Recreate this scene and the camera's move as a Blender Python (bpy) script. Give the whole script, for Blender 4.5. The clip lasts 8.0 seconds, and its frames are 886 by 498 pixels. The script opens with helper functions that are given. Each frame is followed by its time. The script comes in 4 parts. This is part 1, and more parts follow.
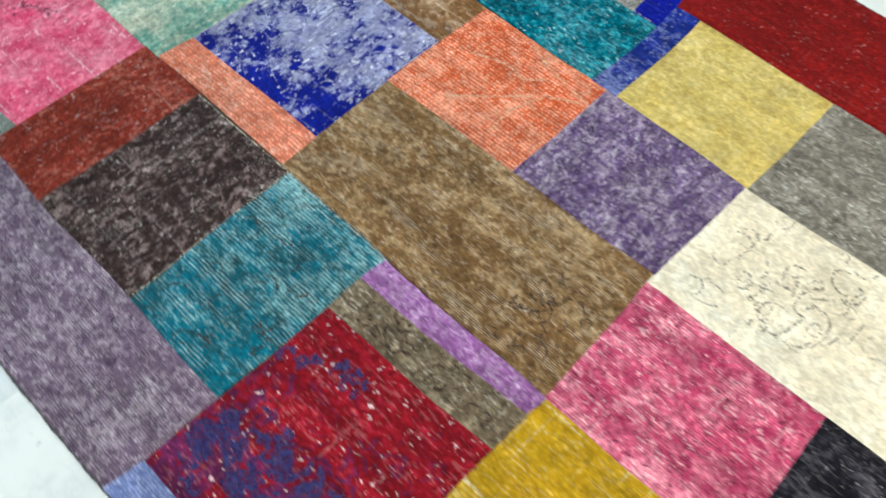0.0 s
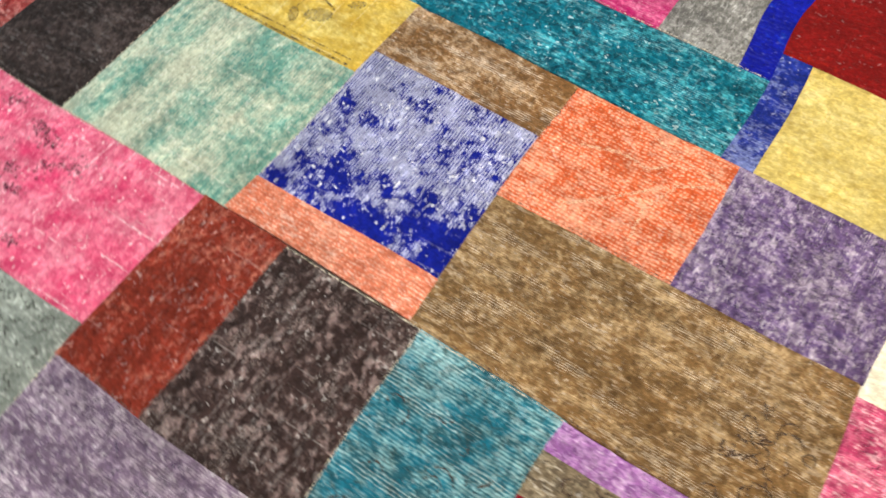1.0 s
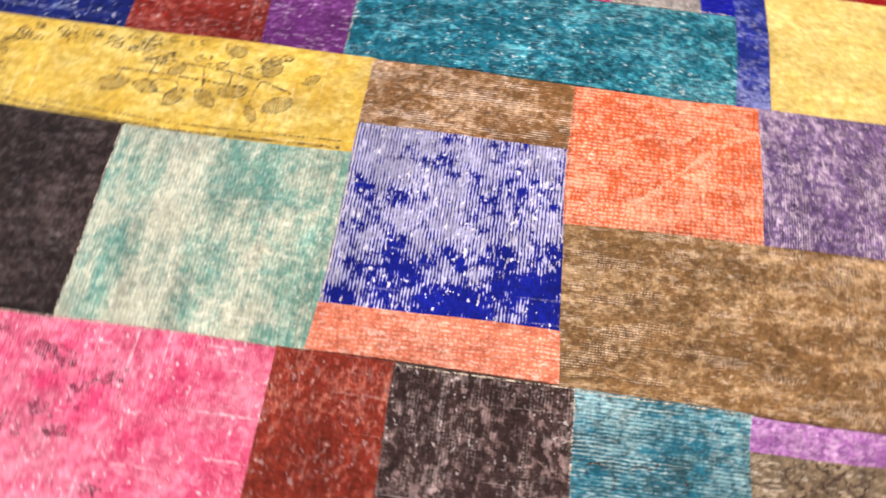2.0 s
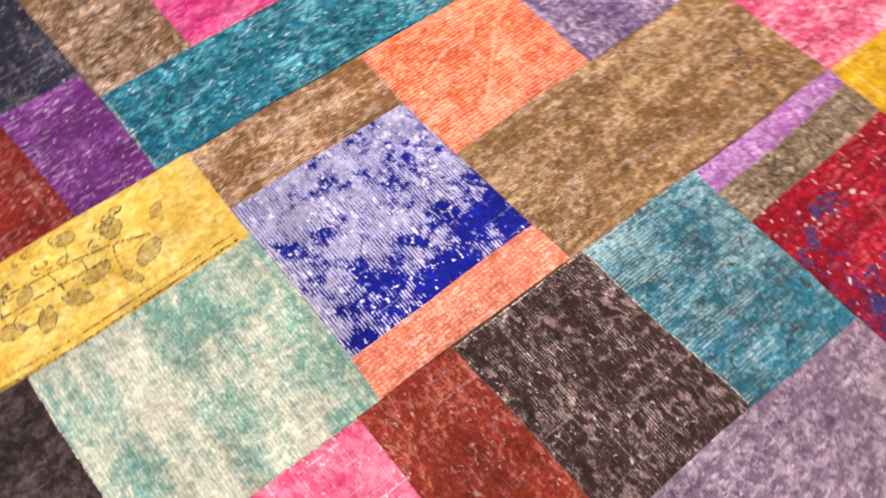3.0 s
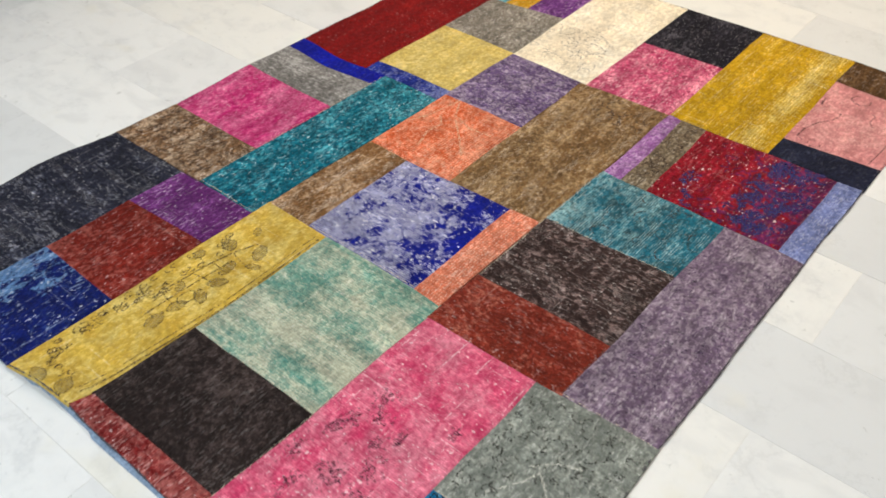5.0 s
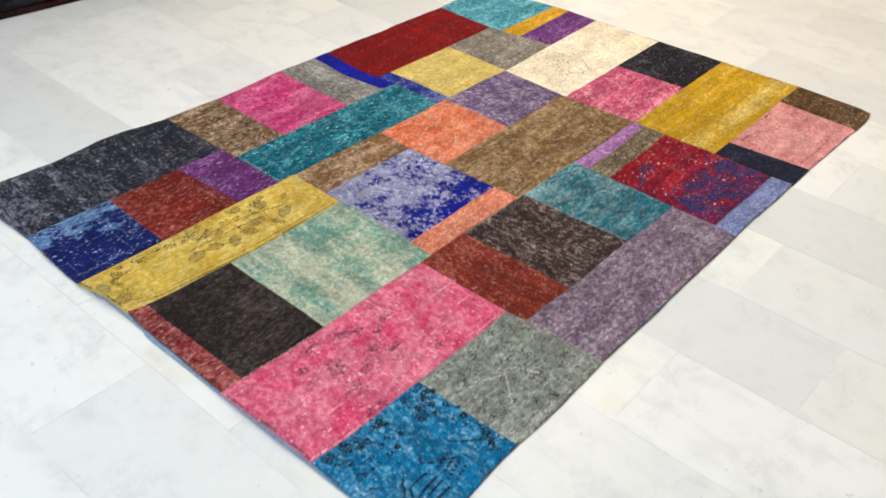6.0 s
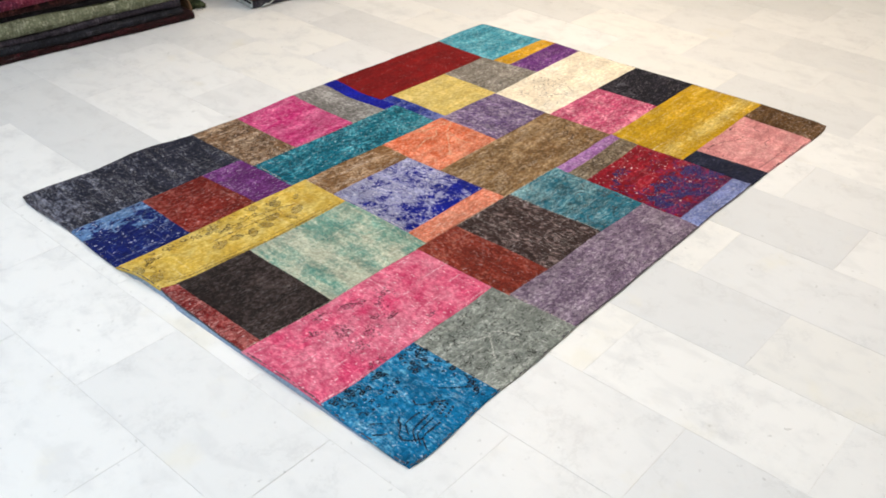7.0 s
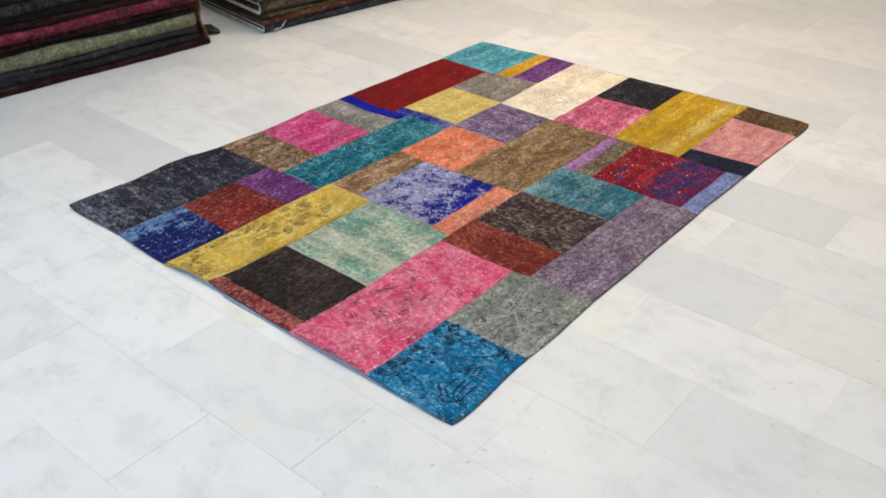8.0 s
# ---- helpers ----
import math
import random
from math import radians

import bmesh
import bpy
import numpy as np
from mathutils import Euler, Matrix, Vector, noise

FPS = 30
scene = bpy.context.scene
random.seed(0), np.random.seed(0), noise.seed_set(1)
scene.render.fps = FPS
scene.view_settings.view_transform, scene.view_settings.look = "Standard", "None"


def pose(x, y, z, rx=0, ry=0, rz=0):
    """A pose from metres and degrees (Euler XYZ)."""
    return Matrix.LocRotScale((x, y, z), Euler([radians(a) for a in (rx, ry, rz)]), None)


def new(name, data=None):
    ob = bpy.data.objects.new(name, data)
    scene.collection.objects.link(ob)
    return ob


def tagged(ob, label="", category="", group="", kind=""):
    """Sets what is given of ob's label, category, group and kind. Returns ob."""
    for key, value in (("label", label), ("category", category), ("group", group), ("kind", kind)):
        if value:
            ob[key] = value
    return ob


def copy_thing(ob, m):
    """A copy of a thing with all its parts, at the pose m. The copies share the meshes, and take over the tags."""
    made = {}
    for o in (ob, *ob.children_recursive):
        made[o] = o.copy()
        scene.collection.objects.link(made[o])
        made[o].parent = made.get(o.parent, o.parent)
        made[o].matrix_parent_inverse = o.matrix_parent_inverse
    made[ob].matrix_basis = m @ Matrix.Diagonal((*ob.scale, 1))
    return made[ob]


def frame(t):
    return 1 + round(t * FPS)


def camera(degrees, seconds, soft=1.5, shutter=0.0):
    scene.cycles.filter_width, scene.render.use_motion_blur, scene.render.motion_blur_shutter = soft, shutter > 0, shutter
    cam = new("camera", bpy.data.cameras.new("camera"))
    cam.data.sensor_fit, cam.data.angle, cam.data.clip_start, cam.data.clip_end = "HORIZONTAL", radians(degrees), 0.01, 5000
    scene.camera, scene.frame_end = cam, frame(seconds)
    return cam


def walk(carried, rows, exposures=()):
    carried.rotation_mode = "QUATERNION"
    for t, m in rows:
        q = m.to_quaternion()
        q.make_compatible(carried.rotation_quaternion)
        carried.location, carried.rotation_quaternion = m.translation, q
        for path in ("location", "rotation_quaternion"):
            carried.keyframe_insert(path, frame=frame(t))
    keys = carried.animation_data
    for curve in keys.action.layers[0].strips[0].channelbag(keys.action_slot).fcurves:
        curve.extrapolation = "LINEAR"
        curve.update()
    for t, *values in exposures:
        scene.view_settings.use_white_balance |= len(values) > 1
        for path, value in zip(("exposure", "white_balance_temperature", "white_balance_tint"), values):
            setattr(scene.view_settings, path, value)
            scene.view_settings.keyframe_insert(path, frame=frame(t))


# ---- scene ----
cam = camera(51.73, 8.0, soft=1.75, shutter=0.4)
# seconds, place of the eye in metres, then the turn in degrees
ROWS = [
    (0.0, 2.089, 0.066, 1.329, 33.41, 0.54, 44.92),
    (0.5, 1.822, 0.115, 1.319, 31.60, 1.94, 40.68),
    (1.0, 1.555, 0.109, 1.318, 30.81, 1.34, 34.26),
    (1.5, 1.241, 0.068, 1.354, 29.27, 0.42, 22.14),
    (1.7, 1.142, 0.079, 1.332, 28.51, -0.28, 17.93),
    (2.8, 0.609, 0.200, 1.341, 26.19, 0.15, -30.69),
    (3.0, 0.496, 0.183, 1.348, 28.64, -0.47, -39.00),
    (3.5, 0.290, 0.072, 1.394, 34.41, -1.31, -46.91),
    (4.0, 0.061, -0.066, 1.435, 40.01, -2.28, -48.50),
    (4.5, -0.249, -0.142, 1.477, 44.70, -0.87, -51.54),
    (4.7, -0.327, -0.202, 1.480, 46.29, -0.80, -51.55),
    (5.8, -0.699, -0.662, 1.552, 52.07, -1.34, -47.63),
    (6.0, -0.795, -0.702, 1.567, 52.44, -1.95, -48.83),
    (6.5, -0.956, -0.862, 1.576, 54.49, -0.65, -48.92),
    (7.0, -1.055, -0.998, 1.592, 56.11, -1.12, -48.59),
    (7.5, -1.189, -1.085, 1.603, 57.29, -1.87, -48.27),
    (8.0, -1.345, -1.080, 1.604, 58.20, -0.28, -50.33),
]
EXPOSURES = [(0.0, -0.13, 5450, 0), (0.5, -0.07, 5750, 0), (1.0, 0.22, 6250, 8), (1.5, 0.35, 6400, 18), (3.0, 0.46, 6630, 28), (3.5, 0.48, 6580, 17), (4.5, -0.26, 6330, 12),
             (6.0, -0.16, 6270, 12), (6.5, -0.11, 6270, 12), (7.0, -0.11, 6280, 14), (7.5, -0.28, 6230, 15), (8.0, -0.34, 6250, 14)]
walk(cam, [(t, pose(*row)) for t, *row in ROWS], EXPOSURES)

# ---- light ----
world = bpy.data.worlds.new("world")
scene.world = world
world.use_nodes = True
world.node_tree.nodes["Background"].inputs[0].default_value = (0.55, 0.65, 0.8, 1)
world.node_tree.nodes["Background"].inputs[1].default_value = 0.3

CEILING = 3.0


def added_panel_lamp(x, y, watts, colour, spread=180, sx=0.58, sy=0.58):
    lamp = bpy.data.lights.new("added_panel_light", "AREA")
    lamp.shape, lamp.size, lamp.size_y = "RECTANGLE", sx, sy
    lamp.energy, lamp.color, lamp.spread = watts * 0.5, colour, radians(spread)
    ob = new("added_panel_light", lamp)
    ob.matrix_world = pose(x, y, CEILING - 0.05)
    return ob


COLD, COOL, WARM, SOFT = (0.755, 0.895, 1.0), (0.88, 0.955, 1.0), (1.0, 0.79, 0.52), (1.0, 0.9, 0.76)
# unseen ceiling panels, added and tuned to light the floor, rug and stacks
ADDED_PANELS = [(-1.8, 2.4, 98, COLD), (-1.6, 0.6, 76, COLD), (-1.6, -2.0, 32, COLD), (2.3, 4.3, 26, WARM), (1.1, 1.0, 50, COOL),
          (1.0, -2.0, 56, SOFT), (2.75, 1.3, 55, WARM, 120), (3.6, -2.0, 52, SOFT), (3.8, 3.4, 18, SOFT), (6.0, 1.0, 26, SOFT)]
for panel in ADDED_PANELS:
    added_panel_lamp(*panel)


# ---- materials ----
def lin(r, g, b):
    return tuple(((c / 255 + 0.055) / 1.055) ** 2.4 if c > 10 else c / 3294 for c in (r, g, b)) + (1,)


class Net:
    """A short way to write node trees."""

    def __init__(self, tree):
        self.tree = tree

    def node(self, kind, **values):
        n = self.tree.nodes.new(kind)
        for key, value in values.items():
            if key == "op":
                n.operation = value
            elif key == "blend":
                n.blend_type = value
            elif key == "feature":
                n.feature = value
        return n

    def put(self, socket, value):
        if hasattr(value, "is_output"):
            self.tree.links.new(value, socket)
        else:
            socket.default_value = value

    def math(self, op, a, b=0.0, c=0.0, clamp=False):
        n = self.node("ShaderNodeMath", op=op)
        n.use_clamp = clamp
        self.put(n.inputs[0], a), self.put(n.inputs[1], b), self.put(n.inputs[2], c)
        return n.outputs[0]

    def vec(self, op, a, b):
        n = self.node("ShaderNodeVectorMath", op=op)
        self.put(n.inputs[0], a), self.put(n.inputs[1], b)
        return n.outputs[0]

    def noise(self, v, scale, detail=3.0, rough=0.5):
        n = self.node("ShaderNodeTexNoise")
        self.put(n.inputs["Vector"], v), self.put(n.inputs["Scale"], scale)
        n.inputs["Detail"].default_value, n.inputs["Roughness"].default_value = detail, rough
        return n.outputs["Fac"], n.outputs["Color"]

    def ramp(self, v, lo, hi, a=0.0, b=1.0):
        n = self.node("ShaderNodeMapRange")
        n.interpolation_type = "SMOOTHSTEP"
        self.put(n.inputs[0], v), self.put(n.inputs[1], lo), self.put(n.inputs[2], hi), self.put(n.inputs[3], a), self.put(n.inputs[4], b)
        return n.outputs[0]

    def mix(self, f, a, b, blend="MIX"):
        n = self.node("ShaderNodeMix")
        n.data_type, n.blend_type = "RGBA", blend
        self.put(n.inputs[0], f), self.put(n.inputs[6], a), self.put(n.inputs[7], b)
        return n.outputs[2]

    def bump(self, height, distance, strength=1.0):
        n = self.node("ShaderNodeBump")
        n.inputs["Strength"].default_value, n.inputs["Distance"].default_value = strength, distance
        self.put(n.inputs["Height"], height)
        return n.outputs[0]


def material(name):
    m = bpy.data.materials.new(name)
    m.use_nodes = True
    net = Net(m.node_tree)
    return m, net, m.node_tree.nodes["Principled BSDF"]


def carpet_tree():
    """Worn, over-dyed carpet: pile with ribs of bare warp, pale wear, dark pattern remains and specks."""
    tree = bpy.data.node_groups.new("carpet", "ShaderNodeTree")
    face = tree.interface
    for name in ("Base", "Worn", "Dark"):
        face.new_socket(name, in_out="INPUT", socket_type="NodeSocketColor")
    for name, value in (("Wear", 0.4), ("WearScale", 38.0), ("SX", 1.0), ("SY", 1.0), ("DarkAmt", 0.5), ("DarkScale", 60.0), ("DarkBX", 0.0), ("DarkBY", 0.0),
                        ("DarkB0", 0.0), ("DarkPatch", 0.3), ("Thread", 0.08), ("Rib", 0.3), ("RibAxis", 0.0), ("RibGap", 0.005), ("Speck", 0.2), ("Squiggle", 0.0), ("BiasX", 0.0), ("BiasY", 0.0),
                        ("Bias0", 0.0), ("Seed", 0.0), ("Mottle", 0.17), ("Soft", 0.2), ("Bare", 0.0), ("Dash", 0.6), ("Pit", 0.5), ("BandAmt", 0.0), ("BandC", 0.0), ("BandW", 0.1), ("BandAxis", 0.0), ("Knot", 0.35), ("Fleck", 0.3), ("Blot", 0.0), ("Line", 0.25)):
        face.new_socket(name, in_out="INPUT", socket_type="NodeSocketFloat").default_value = value
    face.new_socket("Color", in_out="OUTPUT", socket_type="NodeSocketColor")
    face.new_socket("Normal", in_out="OUTPUT", socket_type="NodeSocketVector")
    net = Net(tree)
    gi, go = net.node("NodeGroupInput"), net.node("NodeGroupOutput")
    i = gi.outputs
    pos = net.node("ShaderNodeTexCoord").outputs["Object"]
    xyz = net.node("ShaderNodeSeparateXYZ")
    net.put(xyz.inputs[0], pos)
    x, y = xyz.outputs[0], xyz.outputs[1]

    def stretched(sx, sy):
        s = net.node("ShaderNodeCombineXYZ")
        net.put(s.inputs[0], sx), net.put(s.inputs[1], sy), net.put(s.inputs[2], 1.0)
        off = net.node("ShaderNodeCombineXYZ")
        net.put(off.inputs[2], i["Seed"])
        return net.vec("ADD", net.vec("MULTIPLY", pos, s.outputs[0]), off.outputs[0])

    drawn = stretched(i["SX"], i["SY"])
    # threads: long fine fibres along the ribs, shorter ones across them
    t_long, _ = net.noise(stretched(net.math("MULTIPLY_ADD", i["RibAxis"], 0.68, 0.32), net.math("MULTIPLY_ADD", i["RibAxis"], -0.68, 1.0)), 330.0, 2.0, 0.5)
    t_cross, _ = net.noise(stretched(net.math("MULTIPLY_ADD", i["RibAxis"], -0.5, 1.0), net.math("MULTIPLY_ADD", i["RibAxis"], 0.5, 0.5)), 260.0, 2.0, 0.5)
    wob, _ = net.noise(pos, 45.0, 2.0)
    axis = net.node("ShaderNodeMix")
    net.put(axis.inputs[0], i["RibAxis"]), net.put(axis.inputs[2], y), net.put(axis.inputs[3], x)
    turn = net.math("DIVIDE", 6.2832, i["RibGap"])
    wobble = net.math("MULTIPLY", net.math("SUBTRACT", wob, 0.5), 5.0)
    rib = net.math("MULTIPLY_ADD", net.math("SINE", net.math("ADD", net.math("MULTIPLY", axis.outputs[0], turn), wobble)), 0.5, 0.5)
    # knots that break the ribs across
    other = net.node("ShaderNodeMix")
    net.put(other.inputs[0], i["RibAxis"]), net.put(other.inputs[2], x), net.put(other.inputs[3], y)
    wob2, _ = net.noise(stretched(1.0, 1.0), 70.0, 2.0)
    knot = net.math("MULTIPLY_ADD", net.math("SINE", net.math("ADD", net.math("MULTIPLY", other.outputs[0], net.math("MULTIPLY", turn, 0.83)), net.math("MULTIPLY", net.math("SUBTRACT", wob2, 0.5), 16.0))), 0.5, 0.5)
    rib = net.math("MULTIPLY", rib, net.math("SUBTRACT", 1.0, net.math("MULTIPLY", i["Knot"], knot)))
    fibre = net.math("ADD", net.math("SUBTRACT", t_long, 0.5), net.math("MULTIPLY", net.math("SUBTRACT", t_cross, 0.5), 0.75))
    thread = net.math("ADD", net.math("MULTIPLY", fibre, 1.5), net.math("MULTIPLY", net.math("SUBTRACT", rib, 0.5), net.math("MULTIPLY", i["Rib"], 1.6)))
    # wear that breaks up along the threads
    na = net.node("ShaderNodeTexNoise")
    net.put(na.inputs["Vector"], drawn), net.put(na.inputs["Scale"], net.math("MULTIPLY", i["WearScale"], 1.7))
    na.inputs["Detail"].default_value, na.inputs["Roughness"].default_value, na.inputs["Distortion"].default_value = 4.0, 0.6, 0.7
    n_a = na.outputs["Fac"]
    n_b, _ = net.noise(stretched(1.0, 1.0), 6.0, 2.0, 0.5)
    bias = net.math("ADD", net.math("MULTIPLY_ADD", x, i["BiasX"], i["Bias0"]), net.math("MULTIPLY", y, i["BiasY"]))
    lane = net.node("ShaderNodeMix")
    net.put(lane.inputs[0], i["BandAxis"]), net.put(lane.inputs[2], x), net.put(lane.inputs[3], y)
    lane_d = net.math("ABSOLUTE", net.math("SUBTRACT", lane.outputs[0], i["BandC"]))
    bias = net.math("ADD", bias, net.math("MULTIPLY", net.ramp(lane_d, 0.0, i["BandW"], 1.0, 0.0), i["BandAmt"]))
    weft, _ = net.noise(stretched(0.3, 1.0), 90.0, 2.0, 0.5)
    warp, _ = net.noise(stretched(1.0, 0.3), 90.0, 2.0, 0.5)
    band_x, _ = net.noise(stretched(0.16, 1.0), 26.0, 2.0, 0.5)
    band_y, _ = net.noise(stretched(1.0, 0.16), 26.0, 2.0, 0.5)
    gather, _ = net.noise(stretched(1.0, 1.0), 15.0, 3.0, 0.6)
    # curdled pile: soft light and dark flecks about a centimetre across
    flecks = []
    for off, long in ((0.0, 0.7), (7.7, 1.25)):
        cn = net.node("ShaderNodeTexNoise")
        net.put(cn.inputs["Vector"], net.vec("ADD", stretched(net.math("MULTIPLY_ADD", i["RibAxis"], 1 - long, long), net.math("MULTIPLY_ADD", i["RibAxis"], long - 1, 1.0)), (off, off, off)))
        cn.inputs["Scale"].default_value, cn.inputs["Detail"].default_value, cn.inputs["Roughness"].default_value, cn.inputs["Distortion"].default_value = 82.0, 2.0, 0.55, 0.6
        flecks.append(cn.outputs["Fac"])
    curd, curd_dark = flecks
    islands, _ = net.noise(net.vec("ADD", stretched(1.0, 1.0), (3.3, 1.1, 0.0)), 19.0, 3.0, 0.6)
    bias = net.math("MULTIPLY_ADD", net.math("SUBTRACT", islands, 0.5), i["Blot"], bias)
    worn = net.math("MULTIPLY_ADD", n_a, 0.30, bias)
    for layer, share in ((n_b, 0.20), (weft, 0.07), (warp, 0.07), (band_x, 0.09), (band_y, 0.07), (curd, 0.20)):
        worn = net.math("MULTIPLY_ADD", layer, share, worn)
    worn = net.math("MULTIPLY_ADD", thread, i["Thread"], worn)
    low = net.math("MULTIPLY_ADD", i["Wear"], -0.26, 0.615)
    soft = net.math("MULTIPLY", i["Soft"], 0.3)
    wear = net.ramp(worn, net.math("SUBTRACT", low, soft), net.math("ADD", low, soft))
    # dark remains of the old pattern
    dn = net.node("ShaderNodeTexNoise")
    net.put(dn.inputs["Vector"], drawn), net.put(dn.inputs["Scale"], i["DarkScale"])
    dn.inputs["Detail"].default_value, dn.inputs["Roughness"].default_value, dn.inputs["Distortion"].default_value = 3.0, 0.55, 1.2
    slope = net.math("ADD", net.math("MULTIPLY_ADD", x, i["DarkBX"], i["DarkB0"]), net.math("MULTIPLY", y, i["DarkBY"]))
    dark = net.ramp(net.math("ADD", net.math("MULTIPLY_ADD", fibre, -0.1, dn.outputs["Fac"]), slope), 0.48, 0.64)
    blot, _ = net.noise(stretched(1.0, 1.0), 11.0, 4.0, 0.6)
    dark = net.math("MULTIPLY", dark, net.ramp(blot, 0.42, 0.6, net.math("SUBTRACT", 1.0, i["DarkPatch"]), 1.0))
    # short dashes of bare weft and warp, gathered in worn places
    d_x, _ = net.noise(stretched(net.math("MULTIPLY_ADD", i["RibAxis"], 0.75, 0.25), net.math("MULTIPLY_ADD", i["RibAxis"], -0.75, 1.0)), 200.0, 2.0, 0.5)
    dash = net.math("MULTIPLY_ADD", net.math("ADD", gather, bias), 0.45, d_x)
    dash = net.math("MULTIPLY", net.ramp(dash, 0.84, 0.89), i["Dash"])
    # specks of bare knots, drawn out along the ribs
    n_s, _ = net.noise(stretched(net.math("MULTIPLY_ADD", i["RibAxis"], 0.35, 0.65), net.math("MULTIPLY_ADD", i["RibAxis"], -0.35, 1.0)), 130.0, 2.0, 0.5)
    spots, _ = net.noise(pos, 30.0, 2.0, 0.5)
    speck = net.math("MULTIPLY", net.ramp(net.math("MULTIPLY_ADD", spots, 0.4, n_s), 0.875, 0.905), net.math("MULTIPLY", i["Speck"], 2.0, clamp=True))
    # thin drawn lines
    shake = net.vec("MULTIPLY", net.vec("SUBTRACT", net.noise(pos, 30.0, 3.0)[1], (0.5, 0.5, 0.5)), (0.1, 0.1, 0.0))
    vor = net.node("ShaderNodeTexVoronoi", feature="DISTANCE_TO_EDGE")
    net.put(vor.inputs["Vector"], net.vec("ADD", pos, shake)), net.put(vor.inputs["Scale"], 30.0)
    part_of, _ = net.noise(pos, 34.0, 3.0)
    squig = net.math("MULTIPLY", net.math("MULTIPLY", net.ramp(vor.outputs["Distance"], 0.02, 0.1, 1.0, 0.0), net.ramp(part_of, 0.47, 0.56)), i["Squiggle"])
    col = net.mix(net.math("MULTIPLY", dark, i["DarkAmt"]), i["Base"], i["Dark"])
    col = net.mix(net.math("MULTIPLY", wear, 0.85), col, i["Worn"])
    col = net.mix(net.math("MULTIPLY", net.math("MULTIPLY", net.ramp(curd_dark, 0.53, 0.67), net.ramp(gather, 0.38, 0.6, 1.0, 0.25)), net.math("MULTIPLY", i["Fleck"], 0.8)), col, net.mix(0.6, i["Base"], i["Dark"]))
    col = net.mix(net.math("MULTIPLY", net.math("MULTIPLY", net.ramp(curd, 0.53, 0.66), net.ramp(gather, 0.4, 0.6, 0.2, 1.15)), i["Fleck"]), col, i["Worn"])
    # single pale threads that run on for a hand's width
    lines = net.math("MAXIMUM", net.noise(stretched(0.035, 1.0), 120.0, 1.0, 0.5)[0], net.math("SUBTRACT", net.noise(stretched(1.0, 0.035), 120.0, 1.0, 0.5)[0], 0.02))
    lines = net.math("MULTIPLY", net.ramp(net.math("MULTIPLY_ADD", n_b, 0.12, lines), 0.73, 0.79), i["Line"])
    col = net.mix(net.math("MULTIPLY", lines, net.ramp(t_cross, 0.35, 0.6)), col, net.mix(0.35, i["Worn"], (0.82, 0.78, 0.75, 1)))
    col = net.mix(squig, col, i["Dark"])
    # valleys between the ribs stay deep in colour
    deep = net.math("MULTIPLY", net.ramp(rib, 0.2, 0.5, 1.0, 0.0), net.math("MULTIPLY", i["Rib"], net.ramp(gather, 0.38, 0.6, 0.35, 1.0)))
    col = net.mix(deep, col, net.mix(0.5, i["Base"], i["Dark"]))
    # strips where the pile is gone and single warp threads show
    gone, _ = net.noise(stretched(net.math("MULTIPLY_ADD", i["RibAxis"], 1.2, 0.4), net.math("MULTIPLY_ADD", i["RibAxis"], -1.2, 1.6)), 20.0, 3.0, 0.6)
    bare = net.math("MULTIPLY", net.math("MULTIPLY", net.ramp(gone, 0.52, 0.63), net.ramp(net.math("MULTIPLY_ADD", fibre, 0.7, rib), 0.55, 0.95)), i["Bare"])
    col = net.mix(bare, col, net.mix(0.4, i["Worn"], (0.82, 0.76, 0.7, 1)))
    col = net.mix(dash, col, net.mix(0.2, i["Worn"], (0.82, 0.78, 0.75, 1)))
    col = net.mix(speck, col, net.mix(0.5, i["Worn"], (0.82, 0.78, 0.75, 1)))
    grain, _ = net.noise(pos, 600.0, 2.0, 0.6)
    mot = net.node("ShaderNodeTexNoise")
    net.put(mot.inputs["Vector"], stretched(1.0, 1.0))
    mot.inputs["Scale"].default_value, mot.inputs["Detail"].default_value, mot.inputs["Distortion"].default_value = 95.0, 3.0, 0.6
    mottle = net.ramp(mot.outputs["Fac"], 0.32, 0.68, net.math("SUBTRACT", 1.0, i["Mottle"]), net.math("ADD", 1.0, i["Mottle"]))
    tone = net.math("MULTIPLY", net.math("MULTIPLY", net.ramp(grain, 0.3, 0.7, 0.92, 1.08), mottle), net.math("MULTIPLY", net.ramp(blot, 0.25, 0.75, 0.82, 1.16), net.math("MULTIPLY", net.ramp(fibre, -0.3, 0.3, 0.88, 1.12), net.ramp(curd, 0.3, 0.7, 0.9, 1.16))))
    # small hollows where knots are lost, their shade painted in through the tone
    pn = net.node("ShaderNodeTexNoise")
    net.put(pn.inputs["Vector"], stretched(1.0, 1.0))
    pn.inputs["Scale"].default_value, pn.inputs["Detail"].default_value, pn.inputs["Distortion"].default_value = 90.0, 2.0, 0.9
    pit = net.math("MULTIPLY", net.ramp(net.math("MULTIPLY_ADD", gather, -0.25, pn.outputs["Fac"]), 0.405, 0.49), net.math("MULTIPLY", i["Pit"], net.math("SUBTRACT", 1.0, net.math("MAXIMUM", dash, speck))))
    streak = net.node("ShaderNodeMix")
    net.put(streak.inputs[0], i["RibAxis"]), net.put(streak.inputs[2], band_x), net.put(streak.inputs[3], band_y)
    tone = net.math("MULTIPLY", tone, net.ramp(streak.outputs[0], 0.3, 0.7, net.math("SUBTRACT", 1.0, i["Mottle"]), net.math("ADD", 1.0, i["Mottle"])))
    tone = net.math("MULTIPLY", tone, net.math("MULTIPLY_ADD", pit, -0.42, 1.06))
